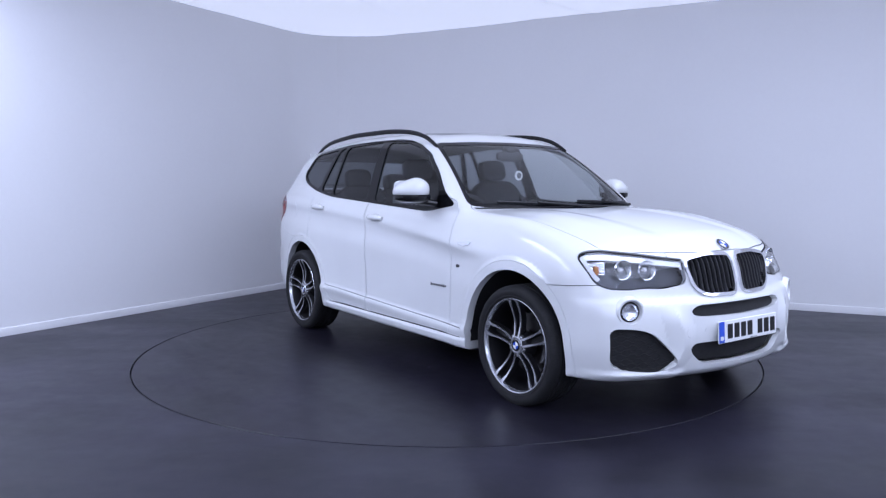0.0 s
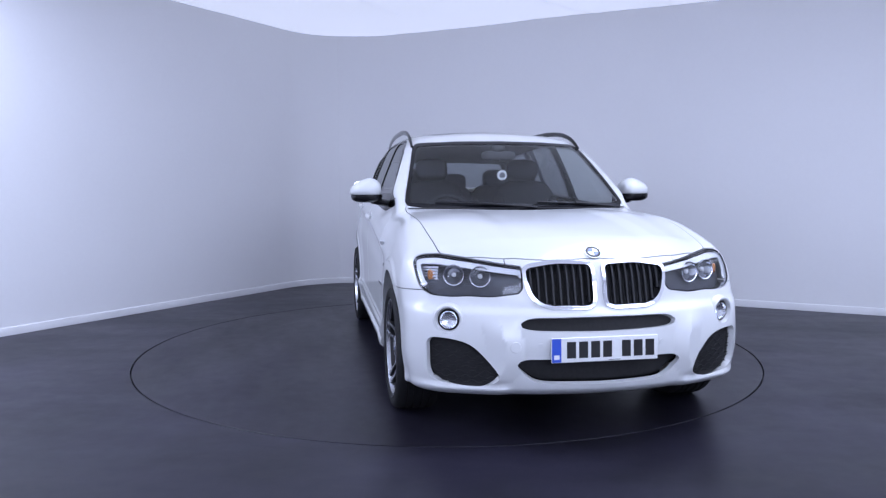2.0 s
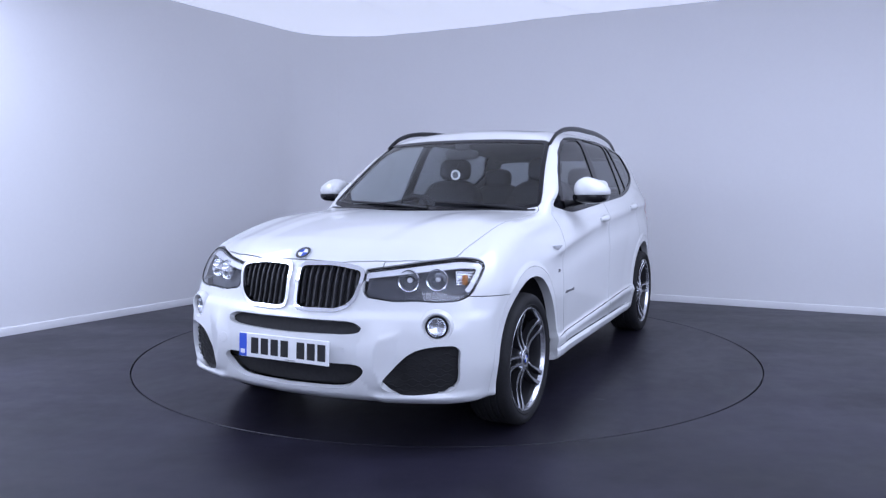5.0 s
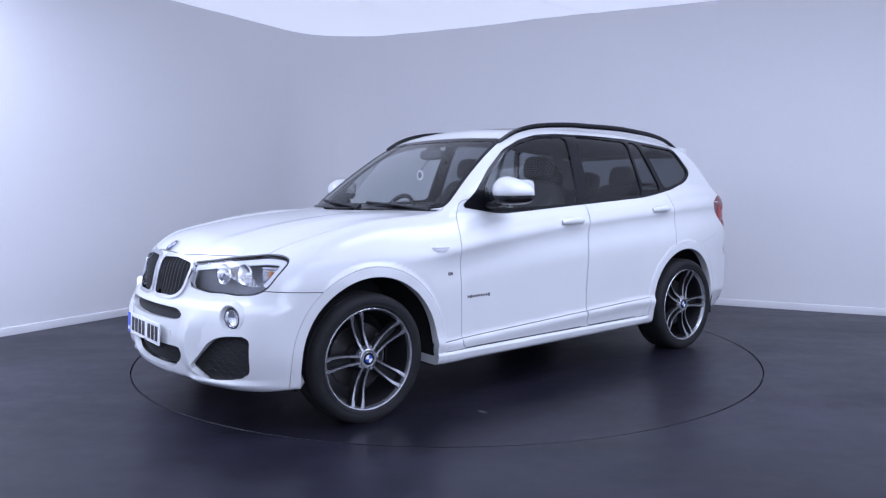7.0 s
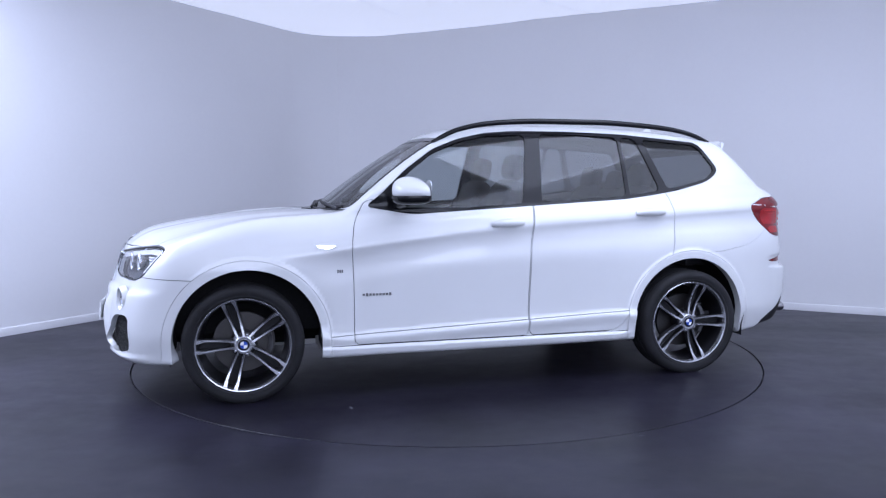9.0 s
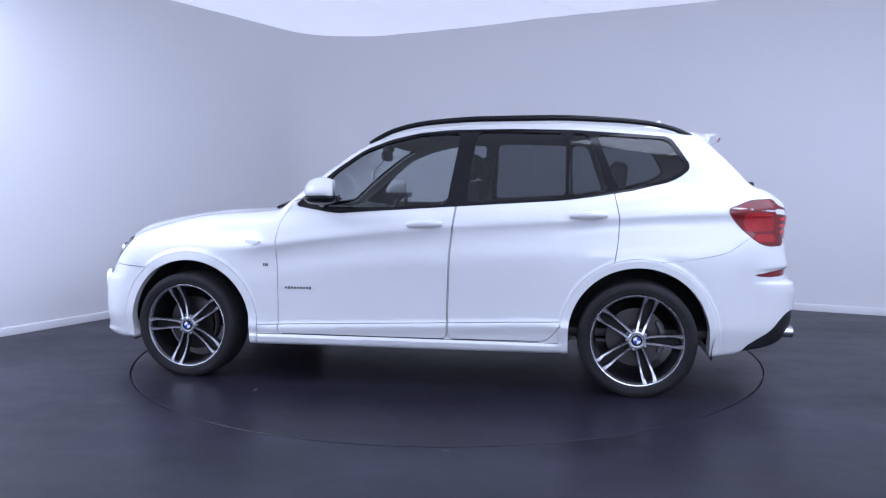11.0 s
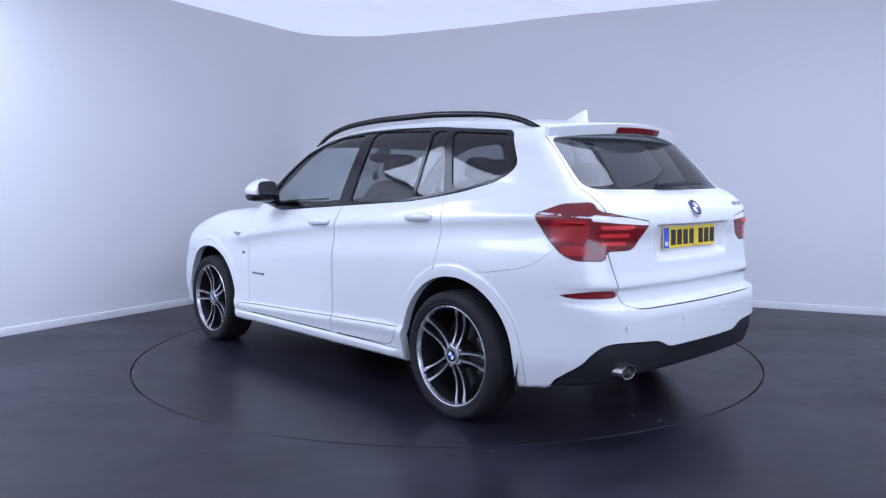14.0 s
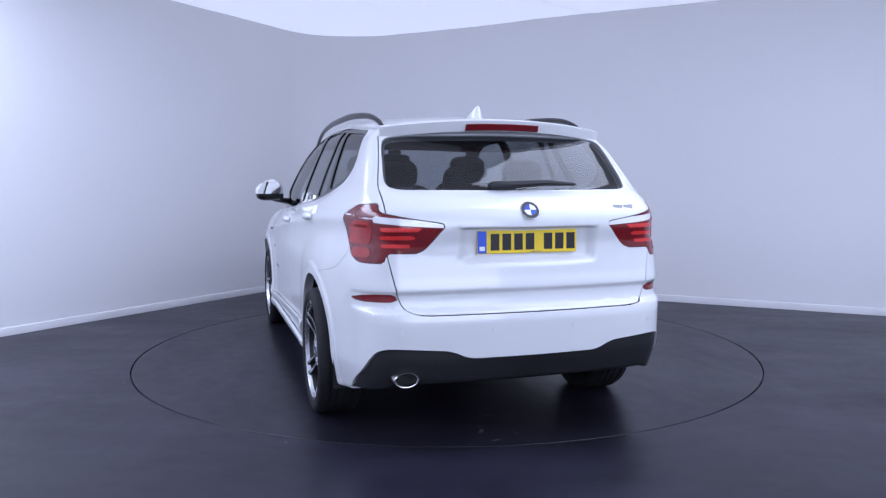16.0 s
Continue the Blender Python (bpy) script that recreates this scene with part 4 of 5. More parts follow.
    part("brake_caliper", bm, CALIPER, wheel, "grey brake caliper")
    spots = [(WHEEL_X, 1, 90), (-WHEEL_X, 1, -90), (WHEEL_X, -1, 3), (-WHEEL_X, -1, 5)]
    for k, (x, s, spin) in enumerate(spots):
        m = Matrix.Translation((x, WHEEL_Y * s, HUB_Z)) @ Matrix.Rotation(0 if s > 0 else math.pi, 4, "Z")
        w = wheel if k == 0 else copy_thing(wheel, m)
        if k == 0:
            w.matrix_basis = m
        # the spokes' turn; the tyre keeps its flat on the ground
        for o in w.children:
            if o.data.name.split(".")[0] not in ("tyre", "brake_caliper"):
                o.matrix_basis = Matrix.Rotation(radians(spin), 4, "Y")


def build_underside(car):
    for cx, cz, open_r, _ in ARCH:
        for s in (1, -1):
            bm = bmesh.new()
            r = open_r + 0.012
            prof = [(r + 0.015, 0.85), (r + 0.02, 0.42), (0.05, 0.42)]
            rings = []
            for k in range(29):
                a = radians(-35 + 250 * k / 28)
                rings.append([bm.verts.new((cx + (max(-r, min(r, 1.2 * q * math.cos(a))) if a < 0 or a > math.pi else q * math.cos(a)), s * y, max(0.22, cz + q * math.sin(a)))) for q, y in prof])
            for p, q in zip(rings, rings[1:]):
                for k in range(2):
                    bm.faces.new((p[k], p[k + 1], q[k + 1], q[k]))
            part("wheel_well", bm, DARK_VOID, car, "dark wheel arch liner")
    bm = bmesh.new()
    block(bm, (0, 0, 0.27), (1.90, 1.68, 0.08), 0.02)
    block(bm, (0.07, 0, 0.29), (3.86, 0.84, 0.12), 0.03)
    part("underbody", bm, DARK_VOID, car)
    bm = bmesh.new()
    block(bm, (1.45, 0, 0.58), (0.90, 0.70, 0.50), 0.05)
    block(bm, (1.93, 0, 0.52), (0.14, 0.66, 0.46), 0.05)
    part("radiator", bm, DARK_VOID, car)
    for s in (1, -1):
        bm = bmesh.new()
        tube(bm, [(-1.5, 0.40 * s, 0.27), (-1.4, 0.7 * s, 0.30)], 0.03)
        part("axle_link", bm, DARK_VOID, car)
        bm = bmesh.new()
        tube(bm, [(1.4, 0.40 * s, 0.28), (1.4, 0.7 * s, 0.30)], 0.03)
        part("axle_link", bm, DARK_VOID, car)


def build_cabin(car):
    full = SKIN
    inner = offset(full, -0.045)
    p = full[0]
    g = np.maximum.reduce([p[:, 2] - belt_line(p[:, 0]) + 0.012, p[:, 0] - 0.80, 0.33 - p[:, 2], ARCH[1][3] + 0.03 - np.hypot(p[:, 0] - ARCH[1][0], p[:, 2] - ARCH[1][1])])
    low = clip(inner, g)
    panel("door_trim", doubled(low), TRIM_IN, car, "dark grey door and side trim", 0)
    inner = offset(full, -0.028)
    keep = np.minimum.reduce([inside_of(p[:, 0], p[:, 2], WINDOW, 1), np.where(p[:, 0] > 0.1, inside_of(p[:, 1], p[:, 2], SCREEN), 9), np.where(p[:, 0] < -1.7, inside_of(p[:, 1], p[:, 2], BACK_GLASS), 9)])
    keep = np.where((np.abs(p[:, 1]) < 0.45) & (p[:, 2] > 1.45) & (p[:, 0] < 0.1) & (p[:, 0] > -1.8), 1.0, keep)
    g = np.maximum.reduce([-keep - 0.01, 1.09 - p[:, 2], np.abs(p[:, 0] + 0.6) - 1.5])
    panel("headlining", doubled(clip(inner, g)), LINING, car, "pale grey headlining and pillar trim", 0)
    bm = bmesh.new()
    block(bm, (-0.55, 0, 0.35), (2.9, 1.5, 0.05), 0.01)
    block(bm, (-1.85, 0, 0.70), (0.62, 1.22, 0.06), 0.02)
    part("cabin_floor", bm, TRIM_IN, car)
    # dashboard
    bm = bmesh.new()
    blob(bm, (0.66, 0, 0.93), (0.22, 0.74, 0.145), 0.5, 0.35)
    blob(bm, (0.52, -0.37, 1.03), (0.13, 0.19, 0.06), 0.6, 0.6)
    blob(bm, (0.50, 0.02, 0.99), (0.12, 0.17, 0.09), 0.5, 0.5)
    block(bm, (0.30, 0, 0.66), (0.70, 0.24, 0.24), 0.04)
    part("dashboard", bm, TRIM_IN, car, "dark grey dashboard")
    bm = bmesh.new()
    m = Matrix.Translation((0.34, -0.37, 0.985)) @ Matrix.Rotation(radians(66), 4, "Y")
    n = 40
    rings = []
    for k in range(n):
        a = 2 * math.pi * k / n
        rings.append([bm.verts.new(m @ Vector(((0.182 + 0.016 * math.cos(b)) * math.cos(a), (0.182 + 0.016 * math.cos(b)) * math.sin(a), 0.016 * math.sin(b)))) for b in [2 * math.pi * i / 8 for i in range(8)]])
    for k in range(n):
        for i in range(8):
            bm.faces.new((rings[k][i], rings[(k + 1) % n][i], rings[(k + 1) % n][(i + 1) % 8], rings[k][(i + 1) % 8]))
    blob(bm, m @ Vector((0, 0, -0.01)), (0.03, 0.075, 0.065), 0.7, 0.7, Matrix.Rotation(radians(-20), 4, "Y"))
    for a in (0, 180, 270):
        d = m.to_3x3() @ Vector((-math.sin(radians(a)) if a == 270 else 0, math.cos(radians(a)), 0))
        tube(bm, [m.translation + d * 0.05, m.translation + d * 0.18], 0.013, 8)
    part("steering_wheel", bm, LEATHER, car, "black leather steering wheel")

    def seat(x, y, wide, tall=1.0, back_tilt=-16):
        bm = bmesh.new()
        blob(bm, (x + 0.10, y, 0.66), (0.27, wide * 0.5, 0.10), 0.5, 0.4)
        tilt = Matrix.Rotation(radians(back_tilt), 4, "Y")
        blob(bm, (x - 0.24, y, 0.94), (0.085, wide * 0.47, 0.33 * tall), 0.55, 0.45, tilt)
        for s in (-1, 1):
            blob(bm, (x - 0.19, y + s * wide * 0.40, 0.90), (0.08, 0.055, 0.25 * tall), 0.7, 0.7, tilt)
        seat_ob = part("seat", bm, LEATHER, car, "black leather seat")
        return seat_ob

    def headrest(x, y, z, wide=0.125):
        bm = bmesh.new()
        blob(bm, (x, y, z), (0.055, wide, 0.085), 0.6, 0.5, Matrix.Rotation(radians(-12), 4, "Y"))
        for s in (-1, 1):
            tube(bm, [(x + 0.01, y + s * 0.055, z - 0.05), (x + 0.03, y + s * 0.055, z - 0.16)], 0.007, 8)
        part("headrest", bm, LEATHER, car)
    for y in (0.37, -0.37):
        seat(-0.02, y, 0.54)
        headrest(-0.37, y, 1.345)
        seat(-0.98, y * 1.0, 0.52, 0.9)
        headrest(-1.30, y * 1.05, 1.285, 0.12)
    seat(-1.0, 0, 0.36, 0.85)
    headrest(-1.32, 0, 1.245, 0.11)
    bm = bmesh.new()
    blob(bm, (0.30, 0.0, 1.435), (0.02, 0.125, 0.036), 0.6, 0.6)
    tube(bm, [(0.30, 0, 1.44), (0.30, 0, 1.50)], 0.012)
    blob(bm, (0.29, 0.0, 1.485), (0.04, 0.05, 0.025), 0.7, 0.7)
    part("rear_view_mirror", bm, TRIM_IN, car, "black interior mirror")
    bm = bmesh.new()
    prism(bm, circle(0.034, 24), 0.006, facing((0.400, 0.0, 1.295), (1, 0.0, 0)))
    orn = part("hanging_ornament", bm, PLATE_WHITE, car, "white round hanging air freshener")
    bm = bmesh.new()
    prism(bm, circle(0.022, 16), 0.007, facing((0.400, 0.0, 1.295), (1, 0.0, 0)))
    part("ornament_print", bm, CALIPER, orn)
    bm = bmesh.new()
    tube(bm, [(0.40, 0, 1.325), (0.31, 0, 1.42)], 0.003, 6)
    part("cord", bm, INK, orn)


def build_fittings(car, rings, doors_f, doors_r, covers, reds):
    for s, k in ((1, 0), (-1, 1)):
        # grille slats
        for i in range(9):
            y = 0.046 + 0.034 * i
            lo = 0.655 + (0.02 if i == 0 else 0) + max(0, i - 5) * 0.012
            hi = 0.857 - (0.01 if i in (0, 8) else 0)
            if i == 8:
                lo = 0.73
            b = bmesh.new()
            pts = [(front_x(y, lo + (hi - lo) * j / 4) - 0.022, s * y, lo + (hi - lo) * j / 4) for j in range(5)]
            tube(b, pts, [0.0085] * 5, 6, 1.6)
            part("slat", b, SATIN_BLACK, rings[k])
        # honeycomb bars of the corner intake
        b = bmesh.new()
        for row in range(10):
            z = 0.302 + 0.0235 * row
            ys = [0.50 + 0.0145 * j for j in range(20)]
            pts = []
            for j, y in enumerate(ys):
                zz = z + (0.0055 if (j // 2 + row) % 2 else -0.0055)
                if float(inside_of(np.array([y]), np.array([zz]), SIDE_INTAKE)[0]) < 0.004:
                    pts.append((front_x(y, zz) - 0.031, s * y, zz))
                elif len(pts) > 1:
                    break
            if len(pts) > 2:
                tube(b, pts, 0.0023, 5)
        part("intake_mesh", b, DARK_VOID, car, "black honeycomb mesh")
        # fog lamp
        c = Vector((front_x(0.705, 0.592), s * 0.705, 0.592))
        aim = Vector((1, s * 0.42, 0)).normalized()
        b = bmesh.new()
        m = facing(c - aim * 0.030, aim) @ Matrix.Rotation(radians(90), 4, "X")
        lathe(b, [(0.0001, -0.004), (0.02, -0.002), (0.036, 0.006), (0.042, 0.018)], 28, facing(c - aim * 0.028, aim) @ Matrix.Rotation(radians(90), 4, "X"))
        fog = part("fog_lamp", b, BRIGHT, car, "round clear fog lamp")
        b = bmesh.new()
        lathe(b, [(0.041, 0.0), (0.045, 0.012), (0.051, 0.008), (0.053, -0.02)], 32, facing(c - aim * 0.022, aim) @ Matrix.Rotation(radians(90), 4, "X"))
        part("bezel", b, SATIN_BLACK, fog)
        b = bmesh.new()
        lathe(b, [(0.050, -0.004), (0.054, 0.014), (0.060, 0.025), (0.067, 0.026), (0.076, 0.014), (0.080, -0.006)], 36, facing(c - aim * 0.022, aim) @ Matrix.Rotation(radians(90), 4, "X"))
        bmesh.ops.recalc_face_normals(b, faces=b.faces)
        part("scoop", b, PAINT, fog, "white painted scoop round the lamp")
        b = bmesh.new()
        lathe(b, [(0.0001, 0.008), (0.025, 0.006), (0.043, 0.0)], 28, facing(c - aim * 0.008, aim) @ Matrix.Rotation(radians(90), 4, "X"))
        ob = part("lens", b, GLASS_LAMP, fog)
        ob.visible_shadow = False
        # headlight bowls
        for y, z, r, mat in ((0.535, 0.788, 0.046, BRIGHT), (0.652, 0.792, 0.046, BRIGHT)):
            x = front_x(y, z) - 0.055
            aim = Vector((1, s * 0.25, 0)).normalized()
            m = facing((x, s * y, z), aim) @ Matrix.Rotation(radians(90), 4, "X")
            b = bmesh.new()
            lathe(b, [(0.010, -0.022), (0.030, -0.014), (r * 0.86, 0.004), (r, 0.026), (r + 0.004, 0.028), (r + 0.006, 0.020)], 32, m)
            part("lamp_bowl", b, mat, covers[k], "bright chrome reflector bowl")
            b = bmesh.new()
            blob(b, (x, s * y, z), (0.016, 0.013, 0.013), 1, 1, None, 16, 10)
            part("lamp_bulb", b, CLEAR_WHITE, covers[k])
        b = bmesh.new()
        x = front_x(0.745, 0.80) - 0.040
        blob(b, (x - 0.028, s * 0.752, 0.787), (0.012, 0.018, 0.026), 0.7, 0.7)
        part("indicator_lamp", b, AMBER, covers[k], "amber indicator")
        b = bmesh.new()
        m = facing((x - 0.036, s * 0.758, 0.787), (1, s * 0.85, 0))
        for j in range(6):
            block(b, (0, -0.036 + 0.0145 * j, 0.004), (0.105, 0.011, 0.008), 0.003, 1)
        bmesh.ops.transform(b, matrix=m, verts=b.verts)
        part("indicator_reflector", b, BRIGHT, covers[k], "ribbed bright reflector")
        # door handles
        for x0, z0, dd in ((-0.055, 0.990, doors_f), (-1.020, 1.046, doors_r)):
            b = bmesh.new()
            rows = []
            for j in range(13):
                t = j / 12
                x = x0 - 0.205 * t
                z = z0 + 0.006 * t + 0.004 * math.sin(math.pi * t)
                out = 0.036 * math.sin(math.pi * min(1, max(0.02, t))) ** 0.45
                rows.append((x, s * (side_y(x, z) + out * 0.62), z))
            tube(b, rows, [0.008 + 0.011 * math.sin(math.pi * min(0.96, max(0.04, j / 12))) ** 0.5 for j in range(13)], 10, 1.25)
            bmesh.ops.recalc_face_normals(b, faces=b.faces)
            part("door_handle", b, PAINT, dd[k], "white door handle")
            b = bmesh.new()
            yy = side_y(x0 - 0.10, z0 + 0.02)
            blob(b, (x0 - 0.105, s * (yy - 0.004), z0 + 0.010), (0.060, 0.006, 0.030), 0.8, 0.8)
            part("handle_cup", b, PAINT, dd[k])
        # wing marker and small lettering bars
        b = bmesh.new()
        y = side_y(0.93, 0.872)
        m = facing((0.935, s * (y + 0.0), 0.870), (0.15, s, 0.1))
        flip = -s
        prism(b, [(flip * -0.055, 0.012), (flip * 0.060, 0.016), (flip * 0.045, 0.000), (flip * 0.0, -0.010), (flip * -0.03, -0.004)][::(1 if flip > 0 else -1)], 0.010, m)
        part("side_marker", b, CHROME, car, "small clear wing marker")
        b = bmesh.new()
        for j in range(3):
            block(b, (0.872 - 0.012 * j, s * (side_y(0.86, 0.733) + 0.001), 0.733), (0.009, 0.004, 0.018), 0.001, 1)
        part("wing_emblem", b, CALIPER, car, "small grey emblem bars")
        for j in range(9):
            b = bmesh.new()
            x = 0.725 - 0.0195 * j
            block(b, (x, s * (side_y(x, 0.592) + 0.001), 0.592), (0.014, 0.004, 0.018 if j in (1, 8) else 0.013), 0.001, 1)
            part("letter_bar", b, CALIPER, doors_f[k])
        # outer mirror
        b = bmesh.new()
        blob(b, (0.455, s * 0.955, 1.196), (0.108, 0.104, 0.082), 0.85, 0.72)
        for v in b.verts:
            if v.co.z > 1.166:
                v.co.z -= 0.22 * max(0.0, abs(v.co.y) - 0.93) * (v.co.z - 1.166) / 0.08 + 0.10 * max(0.0, 0.46 - v.co.x)
            if v.co.z < 1.166:
                v.co.z = 1.166
            if v.co.x < 0.385:
                v.co.x = 0.385 + (v.co.x - 0.385) * 0.3
            v.co.x += 0.25 * (0.955 - abs(v.co.y)) if abs(v.co.y) > 0.955 else 0
        cap = part("door_mirror", b, PAINT, car, "white door mirror with black base")
        b = bmesh.new()
        blob(b, (0.460, s * 0.950, 1.155), (0.108, 0.104, 0.044), 0.75, 0.7)
        for v in b.verts:
            v.co.z = min(v.co.z, 1.1655)
            v.co.x += 0.25 * (0.955 - abs(v.co.y)) if abs(v.co.y) > 0.955 else 0
        tube(b, [(0.47, s * 0.92, 1.125), (0.50, s * 0.80, 1.105)], [0.030, 0.036], 10, 0.7)
        part("mirror_base", b, GLOSS_BLACK, cap)
        b = bmesh.new()
        prism(b, [(0.078 * math.copysign(abs(c[0]) ** 0.6, c[0]), 0.052 * math.copysign(abs(c[1]) ** 0.6, c[1])) for c in circle(1.0, 32)], 0.003, facing((0.362, s * 0.952, 1.205), (-1, -s * 0.12, 0)))
        part("mirror_glass", b, MIRROR, cap)
        # roof rail
        tops = spline([0.25, 0.17, 0.08, -0.1, -0.29, -0.48, -0.86, -1.26, -1.47, -1.63, -1.72], [1.507, 1.555, 1.592, 1.630, 1.646, 1.653, 1.653, 1.634, 1.611, 1.572, 1.530])
        inw = spline([0.25, 0.0, -0.4, -1.0, -1.68], [0.612, 0.606, 0.600, 0.588, 0.560])
        b = bmesh.new()
        pts = []
        for j in range(40):
            x = 0.25 - 1.97 * j / 39
            pts.append((x, s * float(inw(x)), float(tops(x)) - 0.018))
        tube(b, pts, [0.010 + 0.003 * math.sin(math.pi * j / 39) for j in range(40)], 10, 1.45)
        part("roof_rail", b, GLOSS_BLACK, car, "gloss black roof rail")
    # headlight housings and tail lamp hollows
    # plates
    for at, to, w, h, mat, lab, nm in (((2.262, 0, 0.4685), (1, 0, 0.05), 0.520, 0.115, PLATE_WHITE, "white front plate with a blue band and black bars", "front_plate"),
                                       ((rear_x(0.0, 0.963) - 0.008, 0, 0.963), (-1, 0, 0.02), 0.505, 0.108, PLATE_YELLOW, "yellow rear plate with a blue band and black bars", "rear_plate")):
        m = facing(at, to)
        b = bmesh.new()
        block(b, (0, 0, 0), (w, h, 0.008), 0.003, 1)
        bmesh.ops.transform(b, matrix=m, verts=b.verts)
        plate = part(nm, b, mat, car, lab)
        b = bmesh.new()
        block(b, (-w / 2 + 0.024, 0, 0.0045), (0.044, h - 0.006, 0.002))
        bmesh.ops.transform(b, matrix=m, verts=b.verts)
        part("blue_band", b, PLATE_BLUE, plate)
        b = bmesh.new()
        block(b, (-w / 2 + 0.024, -h * 0.27, 0.006), (0.026, 0.020, 0.001))
        bmesh.ops.transform(b, matrix=m, verts=b.verts)
        part("band_mark", b, BADGE_WHITE, plate)
        for j in range(7):
            x = -0.165 + 0.0585 * j + (0.034 if j > 3 else 0)
            b = bmesh.new()
            block(b, (x, 0.0, 0.005), (0.043, 0.076, 0.0016))
            bmesh.ops.transform(b, matrix=m, verts=b.verts)
            part("plate_bar", b, INK, plate)
        b = bmesh.new()
        for j in range(2):
            block(b, (0.03 + 0.03 * j, -h / 2 + 0.007, 0.0048), (0.028, 0.003, 0.001))
        bmesh.ops.transform(b, matrix=m, verts=b.verts)
        part("maker_mark", b, CALIPER, plate)
    # badges
    z = 0.897
    x = front_x(0.0, z)
    n = gradient(np.array([[x, 0.0, z]]))[0]
    roundel(car, facing((x, 0, z + 0.004), (0.62, 0, 0.78)), 0.041)
    z = 1.108
    x = rear_x(0.0, z)
    n = gradient(np.array([[x, 0.0, z]]))[0]
    roundel(car, facing((x, 0, z), n), 0.047)
    for j, w in enumerate((0.052, 0.050)):
        b = bmesh.new()
        y = -0.475 - 0.062 * j
        x = rear_x(abs(y), 1.118)
        block(b, (x - 0.001, y, 1.118), (0.006, w, 0.030), 0.002, 1)
        part("letter_bar", b, CHROME, car, "plain chrome lettering bar")
    # spoiler
    b = bmesh.new()
    rows = []
    for j in range(33):
        y = -0.60 + 1.2 * j / 32
        a = abs(y)
        xt = -1.960 + 0.38 * y * y
        zt = 1.552 - 0.035 * (a / 0.6) ** 2
        fade = 1 - max(0, a - 0.52) / 0.08
        zr = float(skin_at("z", -1.66, a, 1.2, 1.9))
        zm = float(skin_at("z", -1.80, a, 1.2, 1.9))
        rows.append([b.verts.new(p) for p in ((-1.64, y, zr + 0.001), (-1.80, y, zm + 0.006), (xt + 0.03, y, zt + 0.002), (xt, y, zt - 0.008), (xt + 0.004, y, zt - 0.022), (xt + 0.020, y, zt - 0.058), (xt + 0.09, y, zt - 0.072), (-1.72, y, zt - 0.075))])
    for p, q in zip(rows, rows[1:]):
        for k in range(7):
            b.faces.new((p[k], p[k + 1], q[k + 1], q[k]))
    b.faces.new(rows[0][::-1])
    b.faces.new(rows[-1])
    bmesh.ops.recalc_face_normals(b, faces=b.faces)
    spoiler = part("roof_spoiler", b, PAINT, car, "white roof spoiler", sharp=50)
    b = bmesh.new()
    rows = []
    for j in range(17):
        y = -0.195 + 0.39 * j / 16
        xt = -1.960 + 0.38 * y * y
        zt = 1.552 - 0.035 * (abs(y) / 0.6) ** 2
        rows.append([b.verts.new(p) for p in ((xt + 0.001, y, zt - 0.024), (xt - 0.003, y, zt - 0.027), (xt + 0.010, y, zt - 0.054), (xt + 0.018, y, zt - 0.056))])
    for p, q in zip(rows, rows[1:]):
        for k in range(3):
            b.faces.new((p[k], p[k + 1], q[k + 1], q[k]))
    b.faces.new(rows[0])
    b.faces.new(rows[-1][::-1])
    bmesh.ops.recalc_face_normals(b, faces=b.faces)
    part("brake_light", b, RED_DARK, spoiler, "red high brake light")
    # aerial fin
    b = bmesh.new()
    zr = float(skin_at("z", -1.52, 0.0, 1.2, 1.9))
    rings = []
    for j in range(9):
        t = j / 8
        half = 0.036 * (1 - t) ** 0.8 + 0.006
        x0, x1 = FIN_X + 0.10 - 0.155 * t, FIN_X - 0.085 + 0.01 * t
        zz = zr - 0.012 + 0.070 * t
        ring = []
        for i in range(14):
            a = 2 * math.pi * i / 14
            ring.append(b.verts.new(((x0 + x1) / 2 + (x0 - x1) / 2 * math.cos(a), half * math.sin(a), zz)))
        rings.append(ring)
    for p, q in zip(rings, rings[1:]):
        for i in range(14):
            b.faces.new((p[i], p[(i + 1) % 14], q[(i + 1) % 14], q[i]))
    b.faces.new(rings[-1])
    part("aerial_fin", b, PAINT, car, "white shark-fin aerial")
    # wipers
    def screen_x(y, z):
        return skin_at("x", y, z, 0.0, 1.3)
    for y0, y1 in ((0.10, 0.66), (-0.55, 0.06)):
        b = bmesh.new()
        pts = []
        for j in range(12):
            t = j / 11
            y = y0 + (y1 - y0) * t
            z = 1.098 + 0.022 * (1 - t)
            pts.append((screen_x(abs(y), z) + 0.010, y, z))
        tube(b, pts, 0.009, 6)
        tube(b, [(pts[5][0] + 0.012, pts[5][1], pts[5][2] + 0.004), (pts[-1][0] + 0.03, pts[-1][1] + 0.02, pts[-1][2] - 0.012)], 0.010, 6)
        part("wiper", b, SATIN_BLACK, car, "black windscreen wiper")
    b = bmesh.new()
    y, z = 0.5, 1.08
    rows = []
    for j in range(25):
        y = -0.72 + 1.44 * j / 24
        x = screen_x(abs(y), 1.088)
        rows.append([b.verts.new(p) for p in ((x + 0.03, y, 1.078), (x + 0.012, y, 1.086), (x - 0.03, y, 1.086))])
    for p, q in zip(rows, rows[1:]):
        for k in range(2):
            b.faces.new((p[k], p[k + 1], q[k + 1], q[k]))
    part("scuttle", b, SATIN_BLACK, car, "black scuttle panel")
    b = bmesh.new()
    x = rear_x(0.05, 1.215)
    blob(b, (x - 0.016, 0.085, 1.222), (0.020, 0.075, 0.022), 0.7, 0.7)
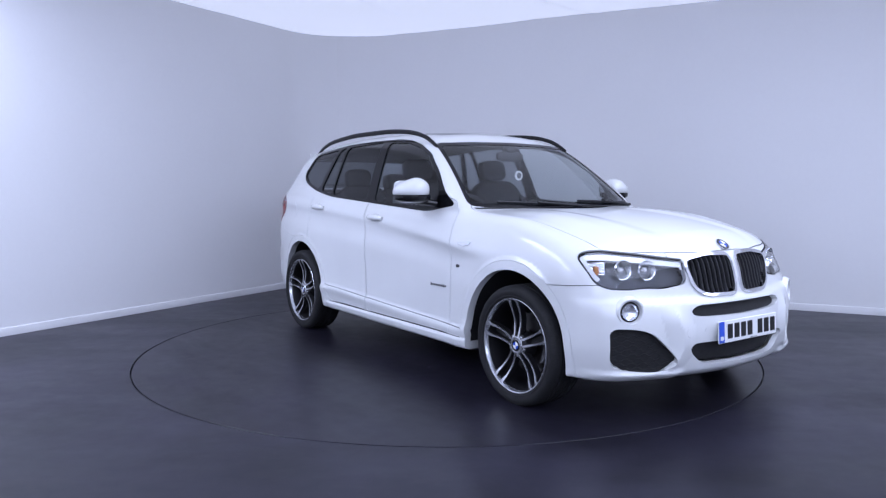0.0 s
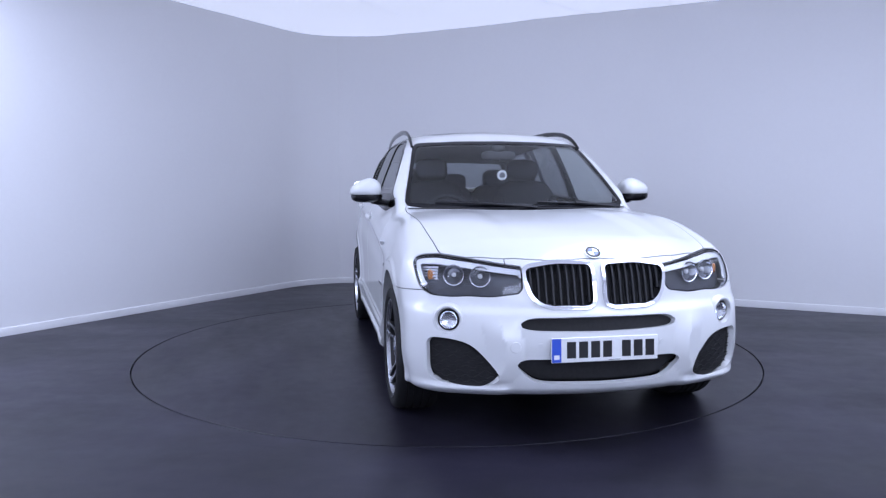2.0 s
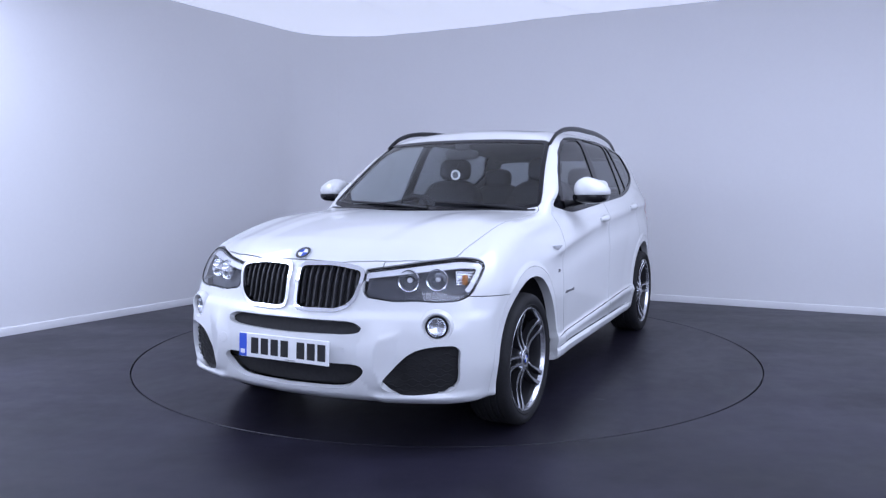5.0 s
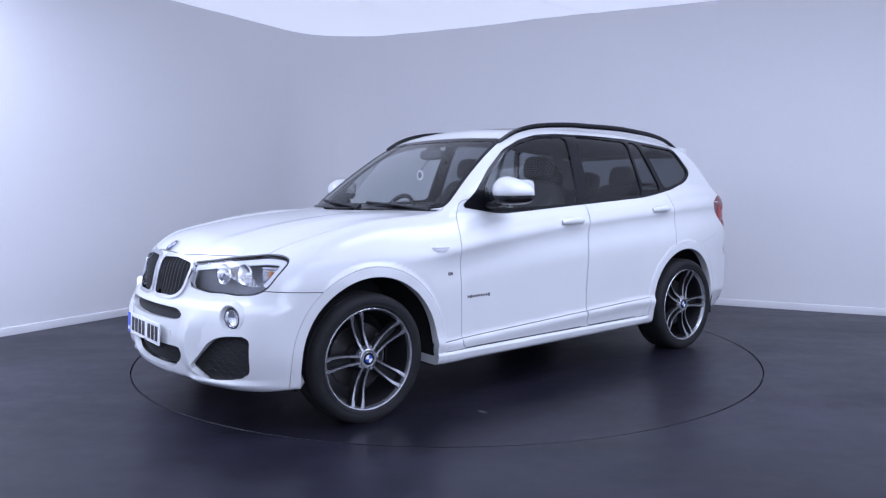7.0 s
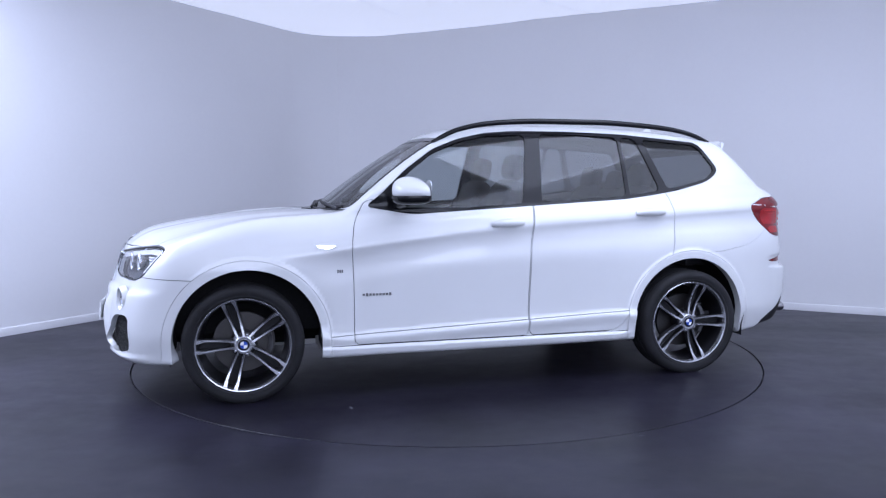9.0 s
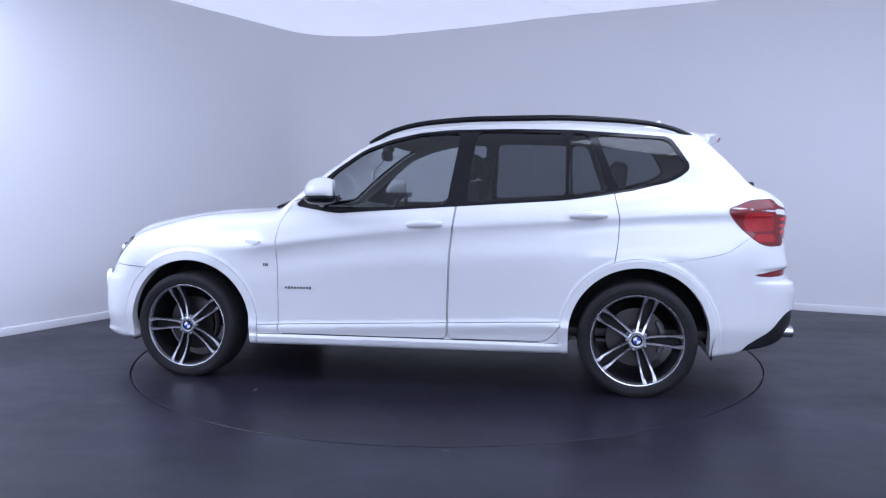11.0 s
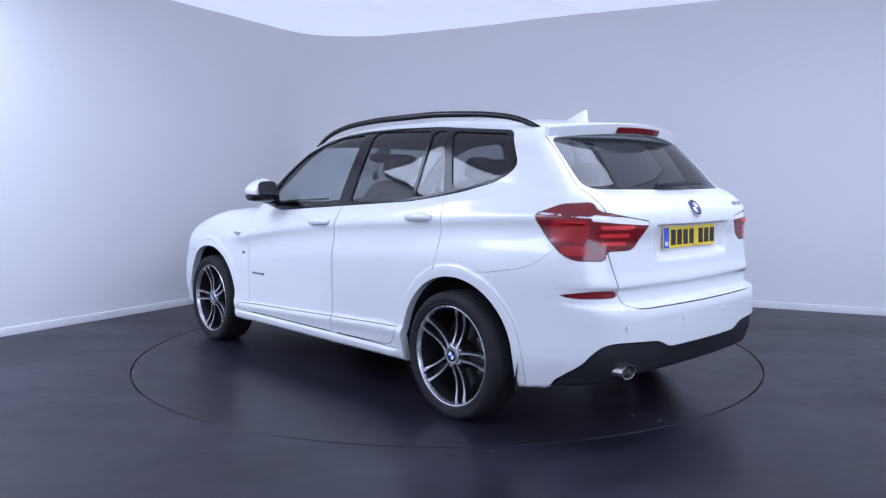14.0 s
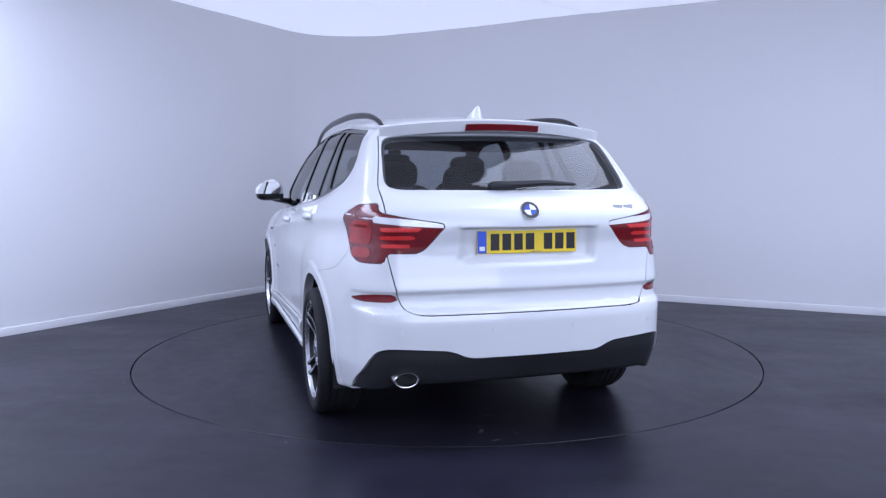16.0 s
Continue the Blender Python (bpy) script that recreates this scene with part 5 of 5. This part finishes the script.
    tube(b, [(x - 0.02, 0.05, 1.226), (x - 0.022, -0.14, 1.236), (x - 0.014, -0.30, 1.228)], [0.017, 0.015, 0.006], 8)
    part("rear_wiper", b, SATIN_BLACK, car, "black rear wiper")
    # exhaust
    b = bmesh.new()
    m = Matrix.Translation((-2.26, 0.600, 0.362)) @ Matrix.Rotation(radians(90), 4, "Z") @ Matrix.Diagonal((1.35, 1, 0.82, 1))
    lathe(b, [(0.034, -0.16), (0.036, 0.040), (0.0365, 0.045), (0.041, 0.046), (0.043, 0.041), (0.043, -0.28)], 32, m)
    lathe(b, [(0.0001, -0.02), (0.036, -0.02)], 32, m)
    bmesh.ops.recalc_face_normals(b, faces=b.faces)
    part("exhaust_pipe", b, STEEL, car, "oval steel exhaust tailpipe")
    # parking sensors, tow cover
    b = bmesh.new()
    z, y = 0.478, -0.412
    m = facing((front_x(abs(y), z), y, z), gradient(np.array([[front_x(abs(y), z), y, z]]))[0])
    lathe(b, [(0.0001, 0.0009), (0.0245, 0.0008), (0.0258, -0.0004), (0.0262, -0.012)], 28, m @ Matrix.Rotation(radians(90), 4, "X"))
    part("tow_cover", b, PAINT, car, "round white towing eye cover")
    for y, z in ((0.30, 0.485), (-0.30, 0.485)):
        b = bmesh.new()
        prism(b, circle(0.012, 16), 0.002, facing((front_x(abs(y), z), y, z), (1, y * 0.7, 0)))
        part("parking_sensor", b, PAINT, car)
    for y, z in ((0.62, 0.575), (0.2, 0.575), (-0.2, 0.575), (-0.62, 0.575)):
        b = bmesh.new()
        prism(b, circle(0.012, 16), 0.003, facing((rear_x(abs(y), z), y, z), (-1, y * 0.3, 0)))
        part("parking_sensor", b, PAINT, car)


FIN_X = -1.52


def build_car():
    car = new("car")
    tagged(car, "white five-door sports utility car, parked on a turntable", "car")
    found = build_body(car)
    build_underside(car)
    build_cabin(car)
    build_fittings(car, *found)
    build_wheel(car)
    return car


# ---- build and move ----
build_room()
turntable = build_turntable()
car = build_car()
START, RATE = -54.648, -12.337
CAR_AT = Matrix.Translation((0.0737, 0.308, 0.0))


def motions():
    rows = [(0.5 * k, pose(0, 0, 0, 0, 0, START + RATE * 0.5 * k)) for k in range(33)]
    walk(turntable, rows)
    walk(car, [(t, m @ CAR_AT) for t, m in rows])


motions()
